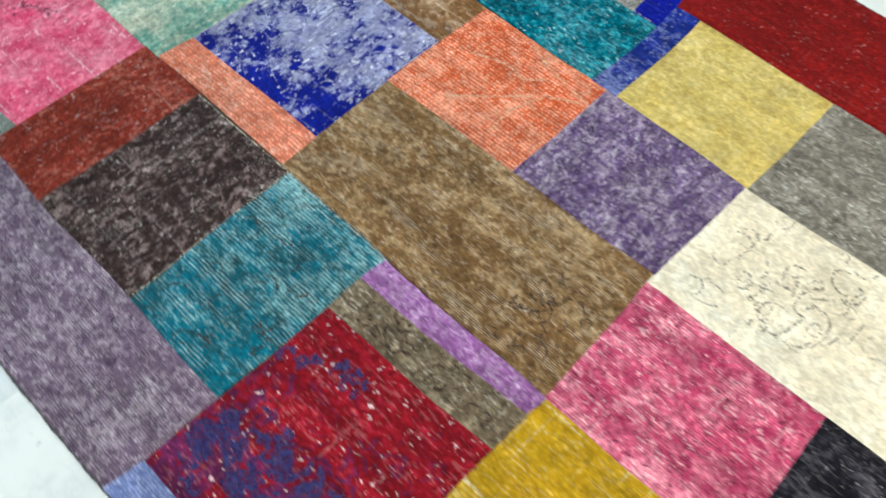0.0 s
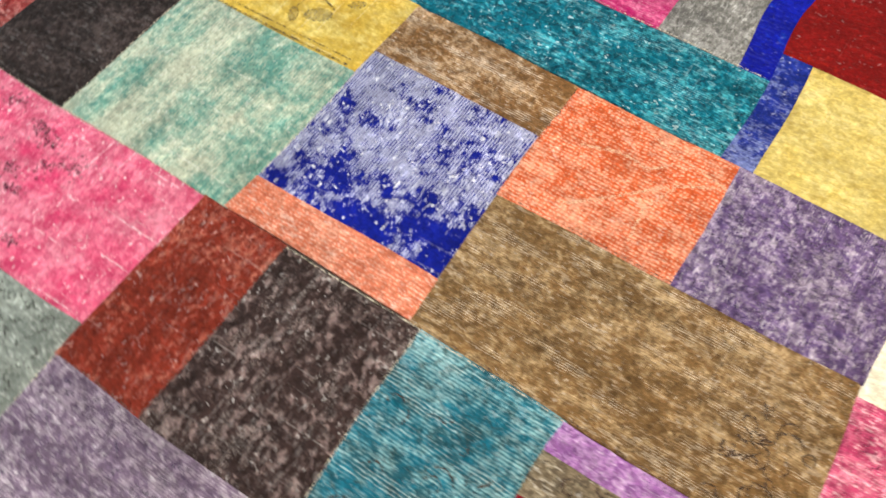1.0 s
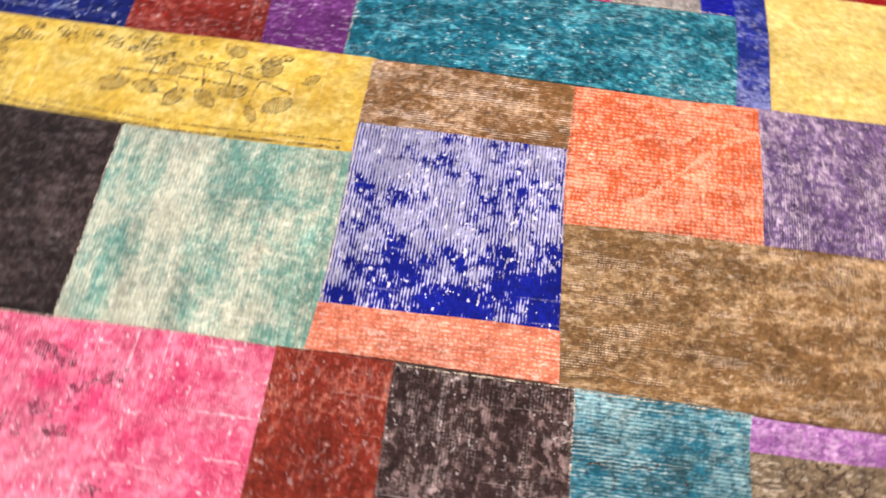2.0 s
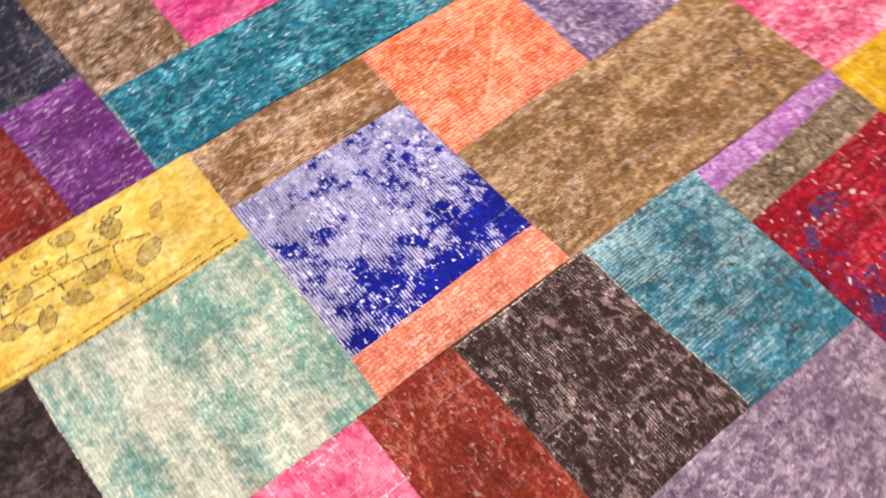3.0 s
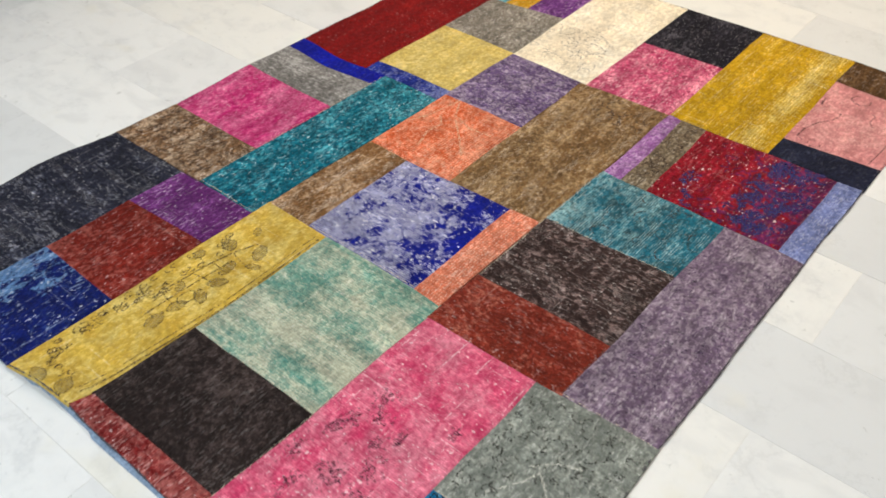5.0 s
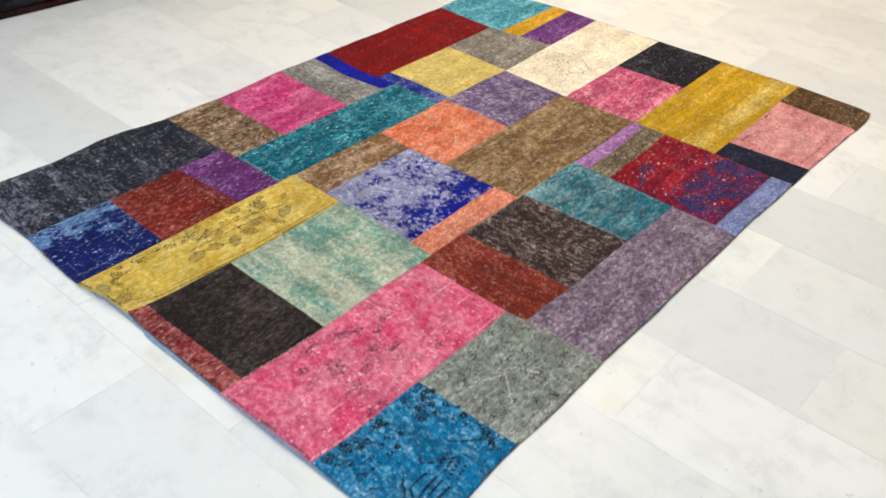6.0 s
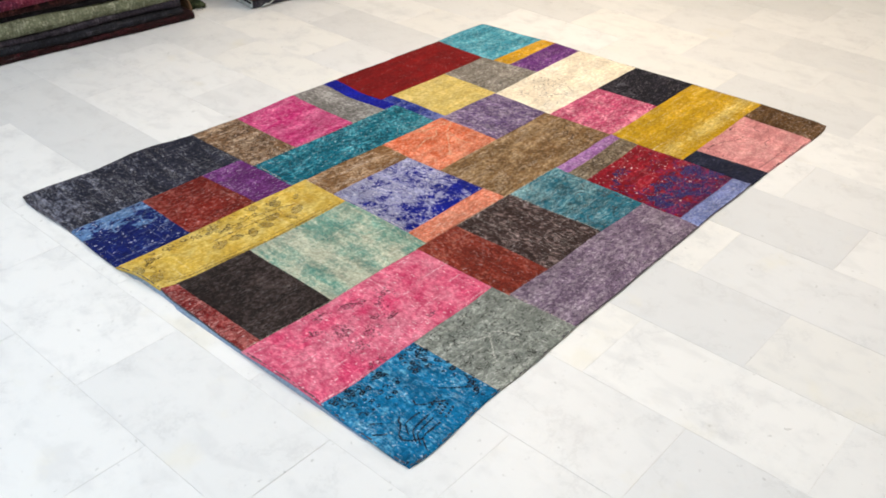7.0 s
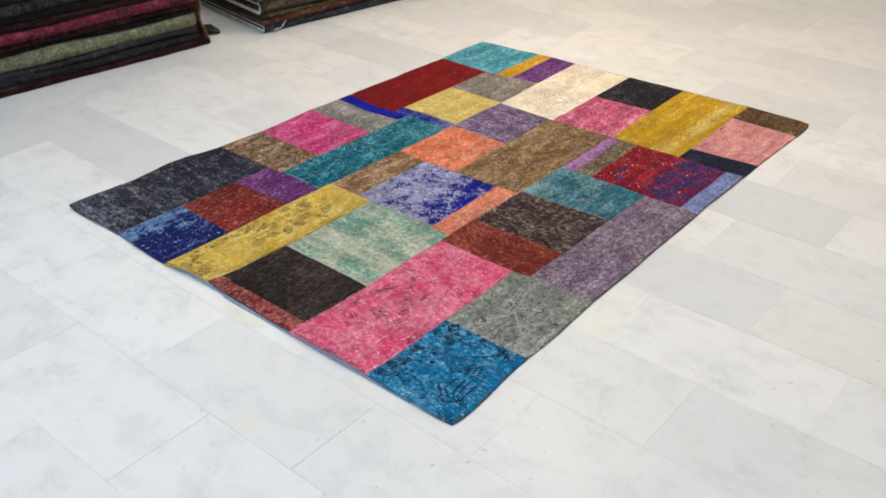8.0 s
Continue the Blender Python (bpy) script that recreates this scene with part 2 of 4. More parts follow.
    shade = net.node("ShaderNodeCombineColor")
    for k in range(3):
        net.put(shade.inputs[k], tone)
    col = net.mix(1.0, col, shade.outputs[0], "MULTIPLY")
    net.put(go.inputs["Color"], col)
    height = net.math("ADD", net.math("MULTIPLY_ADD", pit, -1.5, net.math("MULTIPLY", rib, i["Rib"])), net.math("ADD", net.math("MULTIPLY", grain, 0.6), net.math("ADD", net.math("MULTIPLY", n_a, 0.6), net.math("ADD", net.math("MULTIPLY", fibre, 0.7), net.math("MULTIPLY", curd, 1.6)))))
    net.put(go.inputs["Normal"], net.bump(height, 0.0014, 0.85))
    return tree


CARPET = carpet_tree()


def dye(rgb):
    """Colour of dyed wool, a little duller than the bare shade."""
    c = lin(*rgb)
    grey = 0.3 * c[0] + 0.6 * c[1] + 0.1 * c[2]
    return tuple(max(0.004, 0.70 * (1.11 * v - 0.11 * grey)) for v in c[:3]) + (1,)


def carpet(name, base, worn, dark, **values):
    m, net, bsdf = material(name)
    g = net.node("ShaderNodeGroup")
    g.node_tree = CARPET
    for key, colour in (("Base", base), ("Worn", worn), ("Dark", dark)):
        g.inputs[key].default_value = dye(colour)
    for key, value in values.items():
        g.inputs[key].default_value = value
    net.put(bsdf.inputs["Base Color"], g.outputs["Color"]), net.put(bsdf.inputs["Normal"], g.outputs["Normal"])
    bsdf.inputs["Roughness"].default_value, bsdf.inputs["Specular IOR Level"].default_value = 0.9, 0.1
    bsdf.inputs["Sheen Weight"].default_value, bsdf.inputs["Sheen Roughness"].default_value = 0.02, 0.5
    return m


def marble():
    """Honed pale marble; an object's colour says how grey (red) and how creamy (green) its tile is."""
    m, net, bsdf = material("marble")
    geo = net.node("ShaderNodeNewGeometry").outputs["Position"]
    info = net.node("ShaderNodeObjectInfo")
    isle = net.node("ShaderNodeNewGeometry").outputs["Random Per Island"]
    r = net.math("FRACT", net.math("ADD", info.outputs["Random"], isle))
    tint = net.node("ShaderNodeSeparateColor")
    net.put(tint.inputs[0], info.outputs["Color"])
    off = net.node("ShaderNodeCombineXYZ")
    net.put(off.inputs[0], net.math("MULTIPLY", r, 37.0)), net.put(off.inputs[1], net.math("MULTIPLY", r, 91.0))
    pos = net.vec("ADD", geo, off.outputs[0])
    cloud, _ = net.noise(pos, 6.0, 7.0, 0.62)
    smear = net.node("ShaderNodeTexNoise")
    net.put(smear.inputs["Vector"], net.vec("MULTIPLY", pos, (1.0, 0.55, 1.0)))
    smear.inputs["Scale"].default_value, smear.inputs["Detail"].default_value, smear.inputs["Distortion"].default_value = 13.0, 6.0, 0.4
    vein, _ = net.noise(pos, 7.0, 8.0, 0.7)
    thin = net.ramp(net.math("ABSOLUTE", net.math("SUBTRACT", vein, 0.5)), 0.0, 0.035, 1.0, 0.0)
    spot, _ = net.noise(pos, 34.0, 3.0, 0.6)
    col = net.mix(tint.outputs[0], (0.802, 0.800, 0.786, 1), (0.655, 0.662, 0.664, 1))
    col = net.mix(net.math("MULTIPLY", tint.outputs[1], 0.36), col, (0.785, 0.755, 0.675, 1))
    col = net.mix(net.ramp(cloud, 0.45, 0.72, 0.0, 0.55), col, (0.655, 0.658, 0.655, 1))
    col = net.mix(net.ramp(smear.outputs["Fac"], 0.5, 0.7, 0.0, 0.38), col, (0.60, 0.602, 0.598, 1))
    col = net.mix(net.math("MULTIPLY", net.math("MULTIPLY", thin, 0.2), net.ramp(cloud, 0.46, 0.62)), col, (0.45, 0.45, 0.44, 1))
    col = net.mix(net.ramp(spot, 0.665, 0.74, 0.0, 0.55), col, (0.40, 0.40, 0.38, 1))
    stain, _ = net.noise(pos, 3.3, 4.0, 0.6)
    col = net.mix(net.ramp(stain, 0.58, 0.75, 0.0, 0.4), col, (0.74, 0.70, 0.57, 1))
    net.put(bsdf.inputs["Base Color"], col)
    fine, _ = net.noise(geo, 60.0, 4.0, 0.6)
    net.put(bsdf.inputs["Roughness"], net.ramp(fine, 0.3, 0.7, 0.28, 0.44))
    net.put(bsdf.inputs["Normal"], net.bump(fine, 0.0006, 0.4))
    bsdf.inputs["Specular IOR Level"].default_value = 0.4
    return m


def plain(name, rgb, rough=0.8, grain=0.12, scale=40.0):
    m, net, bsdf = material(name)
    pos = net.node("ShaderNodeTexCoord").outputs["Object"]
    n, _ = net.noise(pos, scale, 5.0, 0.65)
    c = lin(*rgb)
    net.put(bsdf.inputs["Base Color"], net.mix(net.ramp(n, 0.3, 0.7), tuple(v * (1 - grain) for v in c[:3]) + (1,), tuple(min(1, v * (1 + grain)) for v in c[:3]) + (1,)))
    net.put(bsdf.inputs["Normal"], net.bump(n, 0.001, 0.4))
    bsdf.inputs["Roughness"].default_value = rough
    return m


MARBLE = marble()
GROUT = plain("grout", (224, 222, 217), 0.9)
WALL = plain("wall_paint", (226, 222, 212), 0.9, 0.04, 8.0)
CEIL = plain("ceiling_paint", (236, 235, 230), 0.9, 0.03, 8.0)
BINDING = plain("binding_thread", (74, 68, 72), 0.95, 0.5, 260.0)
BACKING = plain("backing_cloth", (118, 110, 106), 0.95, 0.3, 200.0)


# ---- mesh helpers ----
def link_mesh(name, bm, mat, parent=None, label=""):
    me = bpy.data.meshes.new(name)
    bm.normal_update()
    bm.to_mesh(me)
    bm.free()
    me.materials.append(mat)
    ob = new(name, me)
    if parent:
        ob.parent = parent
    if label:
        ob["label"] = label
    return ob


def part(name, bm, mat, parent, label=""):
    return link_mesh(name, bm, mat, parent, label)


def box(bm, x0, y0, z0, x1, y1, z1, bevel=0.0):
    made = bmesh.ops.create_cube(bm, size=1, matrix=Matrix.Translation(((x0 + x1) / 2, (y0 + y1) / 2, (z0 + z1) / 2)) @ Matrix.Diagonal((x1 - x0, y1 - y0, z1 - z0, 1)))
    if bevel:
        edges = {e for v in made["verts"] for e in v.link_edges}
        bmesh.ops.bevel(bm, geom=list(edges), offset=bevel, segments=2, affect="EDGES")
    return bm


# ---- room ----
X0, X1, Y0, Y1 = -3.7, 7.2, -3.8, 6.6
bm = box(bmesh.new(), X0, Y0, -0.06, X1, Y1, -0.0010)
floor = tagged(link_mesh("floor", bm, GROUT), "pale marble tile floor laid in half bond", "floor", kind="structure")
for name, a in (("wall_west", (X0 - 0.2, Y0 - 0.2, X0, Y1 + 0.2)), ("wall_east", (X1, Y0 - 0.2, X1 + 0.2, Y1 + 0.2)), ("wall_south", (X0, Y0 - 0.2, X1, Y0)), ("wall_north", (X0, Y1, X1, Y1 + 0.2))):
    tagged(link_mesh(name, box(bmesh.new(), a[0], a[1], -0.06, a[2], a[3], CEILING), WALL), "plain off-white painted wall", "wall", kind="structure")
tagged(link_mesh("ceiling", box(bmesh.new(), X0 - 0.2, Y0 - 0.2, CEILING, X1 + 0.2, Y1 + 0.2, CEILING + 0.15), CEIL), "plain white painted ceiling", "ceiling", kind="structure")

# ---- the patchwork rug ----
TOP = 0.0085


def lift(x, y):
    """Height of the rug's face: gentle waves, and edges that curl up a little."""
    z = TOP + 0.0016 * noise.noise((x * 3.1, y * 3.1, 0.3)) + 0.0008 * noise.noise((x * 11, y * 11, 2.0))
    z += 0.014 * math.exp(-(x / 0.08) ** 2) * (math.exp(-((y - 1.06) / 0.11) ** 2) + 0.85 * math.exp(-((y - 0.44) / 0.14) ** 2))
    z += 0.004 * math.exp(-(x / 0.05) ** 2) * math.sin(y * 13.0) ** 2 + 0.003 * math.exp(-((y - 1.74) / 0.05) ** 2) * math.sin(x * 9.0 + 0.8) ** 2
    z += 0.013 * math.exp(-((x - 0.47) / 0.16) ** 2 - ((y - 1.76) / 0.09) ** 2)
    return z


# places where the seams bow: centre, reach, shift
PULLS = [(1.36, 1.55, 0.14, 0.10, -0.016, 0.0), (0.0, 1.775, 0.03, 0.03, 0.009, -0.009), (2.44, 0.0, 0.03, 0.03, -0.009, 0.009), (0.0, 0.0, 0.03, 0.03, 0.006, 0.006), (2.36, 1.715, 0.03, 0.03, -0.006, -0.006)]


def sway(x, y):
    """Seams that wander a few millimetres off straight, and bow where the rug was pulled."""
    dx = 0.0055 * noise.noise((x * 5, y * 5, 5.0)) + 0.0012 * noise.noise((x * 40, y * 40, 6.0))
    dy = 0.0055 * noise.noise((x * 5, y * 5, 9.0)) + 0.0012 * noise.noise((x * 40, y * 40, 8.0))
    for px, py, rx, ry, mx, my in PULLS:
        g = math.exp(-((x - px) / rx) ** 2 - ((y - py) / ry) ** 2)
        dx, dy = dx + mx * g, dy + my * g
    return x + dx, y + dy


rug = tagged(new("patchwork_rug"), "patchwork rug of worn over-dyed carpet pieces, flat on marble floor", "rug")
STEPS = [0.0, 0.012, 0.035] + [k / 14 for k in range(1, 14)] + [0.965, 0.988, 1.0]
DIP = {0: 0.0028, 1: 0.0013, 2: 0.0004, len(STEPS) - 1: 0.0028, len(STEPS) - 2: 0.0013, len(STEPS) - 3: 0.0004}


def patch(label, mat, a, b, c, d, bow=0.0):
    """One carpet piece: a far-left, b far-right, c near-right, d near-left corner; bow: how far the near edge bulges out."""
    a, b, c, d = (Vector(p) for p in (a, b, c, d))
    mid, raise_by = (a + b + c + d) / 4, random.uniform(-0.00012, 0.00012)
    a, b, c, d = (p + (mid - p).normalized() * -0.0055 for p in (a, b, c, d))
    bm = bmesh.new()
    grid = []
    for j, v in enumerate(STEPS):
        line = []
        for i, u in enumerate(STEPS):
            p = (a * (1 - u) + b * u) * (1 - v) + (d * (1 - u) + c * u) * v
            x, y = sway(p.x, p.y - bow * 4 * u * (1 - u) * v)
            line.append(bm.verts.new((x, y, lift(x, y) + raise_by - max(DIP.get(i, 0), DIP.get(j, 0)))))
        grid.append(line)
    n = len(STEPS)
    for j in range(n - 1):
        for i in range(n - 1):
            bm.faces.new((grid[j][i], grid[j + 1][i], grid[j + 1][i + 1], grid[j][i + 1]))
    rim = grid[0] + [grid[j][-1] for j in range(1, n)] + grid[-1][-2::-1] + [grid[j][0] for j in range(n - 2, 0, -1)]
    low = [bm.verts.new((w.co.x, w.co.y, w.co.z - 0.0048)) for w in rim]
    for k in range(len(rim)):
        k2 = (k + 1) % len(rim)
        bm.faces.new((rim[k], rim[k2], low[k2], low[k]))
    bm.faces.new(low)
    for f in bm.faces:
        f.smooth = len(f.verts) == 4
    return part("carpet_patch", bm, mat, rug, label)


P = {}


def piece(key, label, colours, corners, bow=0.0, **values):
    P[key] = patch(label, carpet(key, *colours, Seed=len(P) * 1.7, **values), *corners, bow=bow)


piece("charcoal", "charcoal grey worn carpet piece", ((44, 45, 58), (126, 128, 142), (24, 25, 34)), ((0.003, 1.774), (0.665, 1.739), (0.666, 1.452), (0.010, 1.466)), Wear=0.12, WearScale=22, SX=1.8, SY=0.6, Rib=0.1, RibAxis=1, Speck=0.2, Thread=0.08, Bare=0.4, Soft=0.14, Dash=0.4, BiasX=-0.22, Bias0=0.075, Pit=0.6, Fleck=0.3, Blot=0.15)
piece("navy", "navy blue worn carpet piece", ((16, 32, 98), (108, 142, 184), (9, 17, 55)), ((0.010, 1.466), (0.262, 1.461), (0.258, 1.188), (-0.002, 1.184)), Wear=0.20, WearScale=10, Rib=0.1, Speck=0.4, BiasY=1.0, Bias0=-1.335, Soft=0.08, Dash=0.5, Pit=0.6, Blot=0.4, Fleck=0.1)
piece("brick", "brick red carpet piece", ((124, 42, 35), (164, 96, 86), (80, 26, 22)), ((0.262, 1.461), (0.501, 1.456), (0.517, 1.186), (0.258, 1.188)), Wear=0.25, Rib=0.03, Speck=0.2, WearScale=18, Dash=0.3, Mottle=0.15, Fleck=0.4, Pit=0.35, Thread=0.05)
piece("purple", "purple carpet piece", ((102, 48, 108), (142, 88, 148), (76, 36, 84)), ((0.501, 1.456), (0.667, 1.452), (0.672, 1.184), (0.517, 1.186)), Wear=0.20, Rib=0.03, Speck=0.3, WearScale=16, Mottle=0.15, Pit=0.35, Thread=0.05)
piece("tan", "tan brown patterned carpet piece", ((134, 102, 74), (194, 170, 146), (80, 57, 40)), ((0.665, 1.739), (0.868, 1.726), (0.871, 1.385), (0.678, 1.389)), Wear=0.35, WearScale=16, Squiggle=0.9, Rib=0.25, DarkAmt=0.6, RibAxis=0, Mottle=0.3, Bare=0.6, Pit=0.8, Fleck=0.45)
piece("magenta", "magenta pink carpet piece", ((200, 56, 118), (232, 142, 174), (158, 40, 92)), ((0.868, 1.726), (1.162, 1.738), (1.158, 1.373), (0.871, 1.385)), Wear=0.36, SX=0.5, Rib=0.25, Speck=0.2, WearScale=14, Soft=0.36, Mottle=0.12, Dash=0.3, Pit=0.2, Fleck=0.2, Line=0.5, Thread=0.04)
piece("grey", "light grey worn carpet piece", ((140, 136, 132), (178, 174, 170), (96, 92, 88)), ((1.162, 1.738), (1.325, 1.732), (1.325, 1.372), (1.158, 1.373)), Wear=0.32, SX=2.0, Rib=0.1, RibAxis=1, WearScale=20)
piece("royal", "narrow royal blue carpet strip", ((4, 30, 150), (30, 64, 175), (2, 18, 105)), ((1.325, 1.732), (1.390, 1.731), (1.391, 1.374), (1.325, 1.372)), Wear=0.10, Rib=0.0, Speck=0.05, Mottle=0.12, Dash=0.05, Pit=0.05, Fleck=0.05, Line=0.05)
piece("red", "deep red plain carpet piece", ((124, 22, 16), (142, 40, 32), (98, 16, 12)), ((1.390, 1.731), (2.037, 1.713), (2.028, 1.437), (1.391, 1.447)), Wear=0.10, Rib=0.0, Speck=0.1, DarkAmt=0.25, Mottle=0.15, Dash=0.05, Pit=0.12, Fleck=0.06, Line=0.05)
piece("teal", "long teal carpet piece", ((6, 112, 132), (96, 180, 192), (4, 62, 80)), ((0.678, 1.389), (1.390, 1.372), (1.394, 1.166), (0.674, 1.182)), Wear=0.3, Rib=0.25, WearScale=22, DarkScale=45, RibAxis=0, DarkAmt=0.8, Speck=0.35, Mottle=0.22, DarkPatch=0.1, Thread=0.1, Bare=0.35, BiasX=0.1, Bias0=-0.11, Dash=0.45, Pit=0.9, Fleck=0.6, SX=0.8, Blot=0.1)
piece("navy_strip", "narrow faded navy carpet strip", ((36, 50, 138), (130, 138, 185), (24, 34, 96)), ((1.391, 1.447), (1.449, 1.446), (1.453, 1.164), (1.393, 1.166)), Wear=0.32, Rib=0.15, BiasY=-0.5, Bias0=0.64, WearScale=24, Fleck=0.5, Dash=0.3)
piece("pale_yellow", "pale yellow carpet piece", ((222, 197, 122), (230, 212, 152), (202, 172, 96)), ((1.449, 1.446), (1.766, 1.441), (1.764, 1.154), (1.453, 1.164)), Wear=0.30, Rib=0.03, DarkScale=20, Speck=0.05, Mottle=0.1, WearScale=12, Soft=0.3, Dash=0.2, Pit=0.15, Fleck=0.15, Line=0.15, Thread=0.03)
piece("taupe", "faded taupe grey carpet piece", ((142, 134, 124), (172, 166, 156), (96, 90, 84)), ((1.766, 1.441), (2.028, 1.437), (2.064, 1.160), (1.764, 1.154)), Wear=0.30, WearScale=12, Rib=0.1, DarkAmt=0.8, DarkScale=40, DarkPatch=0.8, Soft=0.25, Speck=0.3, DarkB0=0.03)
piece("light_blue", "light turquoise blue carpet piece", ((82, 162, 184), (140, 198, 208), (52, 104, 124)), ((2.037, 1.713), (2.361, 1.715), (2.394, 1.377), (2.031, 1.384)), Wear=0.32, SX=0.6, Squiggle=0.3, Rib=0.15, WearScale=22, Fleck=0.25)
piece("gold_strip", "narrow gold carpet strip", ((214, 164, 42), (226, 190, 100), (190, 138, 30)), ((2.031, 1.384), (2.394, 1.377), (2.404, 1.306), (2.043, 1.299)), Wear=0.20, Rib=0.1, Pit=0.2)
piece("plum", "small plum purple carpet piece", ((108, 58, 124), (145, 100, 155), (80, 42, 95)), ((2.043, 1.299), (2.404, 1.306), (2.398, 1.168), (2.064, 1.160)), Wear=0.32, Rib=0.1)
piece("cream", "cream carpet piece with faint grey drawn pattern", ((255, 240, 214), (255, 248, 232), (170, 160, 142)), ((1.759, 1.152), (2.398, 1.168), (2.411, 0.869), (1.759, 0.868)), Wear=0.30, Rib=0.02, DarkAmt=0.06, Speck=0.0, Mottle=0.05, WearScale=14, Soft=0.3, Dash=0.1, Thread=0.02, Pit=0.05, Fleck=0.08, Line=0.1)
piece("lavender", "mottled lavender carpet piece", ((116, 93, 134), (184, 168, 186), (72, 54, 104)), ((1.430, 1.163), (1.759, 1.152), (1.757, 0.890), (1.437, 0.892)), Wear=0.35, WearScale=24, Rib=0.3, RibAxis=1, DarkAmt=0.6, DarkScale=60, Mottle=0.2, Thread=0.08, Bare=0.6, Dash=0.6, Speck=0.2, Squiggle=0.35, Pit=0.7, Fleck=0.75, RibGap=0.0042)
piece("orange", "bright orange ribbed carpet piece", ((228, 114, 76), (248, 190, 162), (206, 86, 52)), ((1.103, 1.164), (1.430, 1.161), (1.437, 0.892), (1.106, 0.882)), Wear=0.6, WearScale=20, Rib=0.7, Thread=0.1, DarkAmt=0.4, Mottle=0.12, Soft=0.2, Dash=0.3, Pit=0.3, RibGap=0.0075, Knot=0.9, Fleck=0.35)
piece("brown_strip", "narrow ribbed brown carpet strip", ((144, 106, 70), (212, 182, 152), (94, 68, 44)), ((0.733, 1.176), (1.103, 1.166), (1.099, 1.028), (0.733, 1.035)), Wear=0.30, Rib=0.45, RibAxis=0, DarkAmt=0.5, WearScale=16, Mottle=0.15, Bare=1.0, Thread=0.08, BiasX=-0.25, Bias0=0.23, Pit=0.6, Squiggle=0.3, Dash=0.4, Fleck=0.35, RibGap=0.0046, Knot=0.1)
piece("yellow", "long yellow carpet piece with drawn leaf border", ((219, 184, 94), (230, 209, 138), (194, 152, 66)), ((-0.002, 1.184), (0.733, 1.182), (0.728, 0.970), (0.018, 0.990)), bow=0.011, Wear=0.30, WearScale=10, Rib=0.02, DarkScale=14, Mottle=0.06, Soft=0.3, Dash=0.15, Pit=0.12, Thread=0.02, Fleck=0.08, Line=0.4, Speck=0.05)
piece("blue", "ultramarine carpet piece worn to white ribs", ((24, 34, 140), (204, 203, 227), (16, 24, 104)), ((0.733, 1.035), (1.099, 1.028), (1.111, 0.686), (0.734, 0.683)), Wear=0.5, WearScale=11, Rib=1.0, RibAxis=1, Thread=0.05, DarkAmt=0.5, Speck=0.6, BiasX=-0.2, BiasY=0.34, Bias0=-0.115, Mottle=0.15, Soft=0.06, Dash=0.7, SX=1.0, SY=0.8, Pit=0.3, RibGap=0.0056, Knot=0.1, Blot=0.45, Fleck=0.0)
piece("salmon", "narrow salmon ribbed carpet strip", ((230, 140, 112), (246, 190, 166), (206, 104, 78)), ((0.734, 0.683), (1.111, 0.686), (1.116, 0.600), (0.726, 0.605)), Wear=0.5, Rib=0.7, Thread=0.1, Mottle=0.15, WearScale=26, Soft=0.24, Pit=0.3, RibGap=0.0075, Knot=0.9, Fleck=0.15)
piece("big_brown", "large worn olive brown carpet piece", ((134, 103, 69), (188, 161, 126), (98, 74, 48)), ((1.107, 0.881), (1.754, 0.891), (1.776, 0.590), (1.117, 0.598)), Wear=0.32, SX=0.6, WearScale=22, Rib=0.22, DarkScale=26, DarkAmt=0.5, Speck=0.15, Mottle=0.13, Thread=0.08, Soft=0.26, Bare=0.9, Dash=0.35, Squiggle=0.45, Pit=0.65, Fleck=0.55, RibGap=0.0042)
piece("green", "sage green carpet piece faded to cream", ((116, 162, 146), (212, 206, 182), (84, 146, 140)), ((0.325, 0.966), (0.728, 0.970), (0.730, 0.605), (0.324, 0.605)), Wear=0.46, WearScale=6, SX=2.2, SY=0.45, Rib=0.35, DarkAmt=0.6, DarkScale=24, Thread=0.05, Mottle=0.16, Soft=0.32, BiasX=0.0, Dash=0.35, RibAxis=1, BandAmt=0.07, BandC=0.45, BandW=0.1, Pit=0.12, RibGap=0.0065, Fleck=0.1, Blot=0.15, Line=0.5)
piece("dark", "plain dark brown-black carpet piece", ((46, 37, 35), (78, 67, 64), (28, 23, 23)), ((0.068, 0.986), (0.325, 0.968), (0.324, 0.602), (0.065, 0.603)), Wear=0.3, Rib=0.02, Speck=0.02, WearScale=30, Mottle=0.2, Dash=0.2, Pit=0.35, Fleck=0.25, Line=0.1)
piece("red_strip", "narrow worn red edge strip", ((132, 42, 42), (184, 116, 110), (95, 30, 30)), ((0.018, 0.990), (0.068, 0.976), (0.065, 0.607), (0.006, 0.600)), Wear=0.35, Rib=0.5, Speck=0.4, WearScale=30)
piece("big_pink", "large bright pink carpet piece with grey blotches", ((222, 76, 116), (244, 164, 180), (150, 62, 84)), ((0.006, 0.600), (0.684, 0.598), (0.683, 0.301), (0.012, 0.299)), Wear=0.42, WearScale=10, SX=0.7, Rib=0.25, RibAxis=1, DarkAmt=0.5, DarkScale=34, DarkB0=-0.06, DarkBX=-0.05, DarkPatch=1.0, Speck=0.35, Thread=0.04, Mottle=0.05, Soft=0.42, Bare=0.15, Dash=0.25, Pit=0.15, Fleck=0.06, Line=0.9, Blot=0.08, SY=1.2)
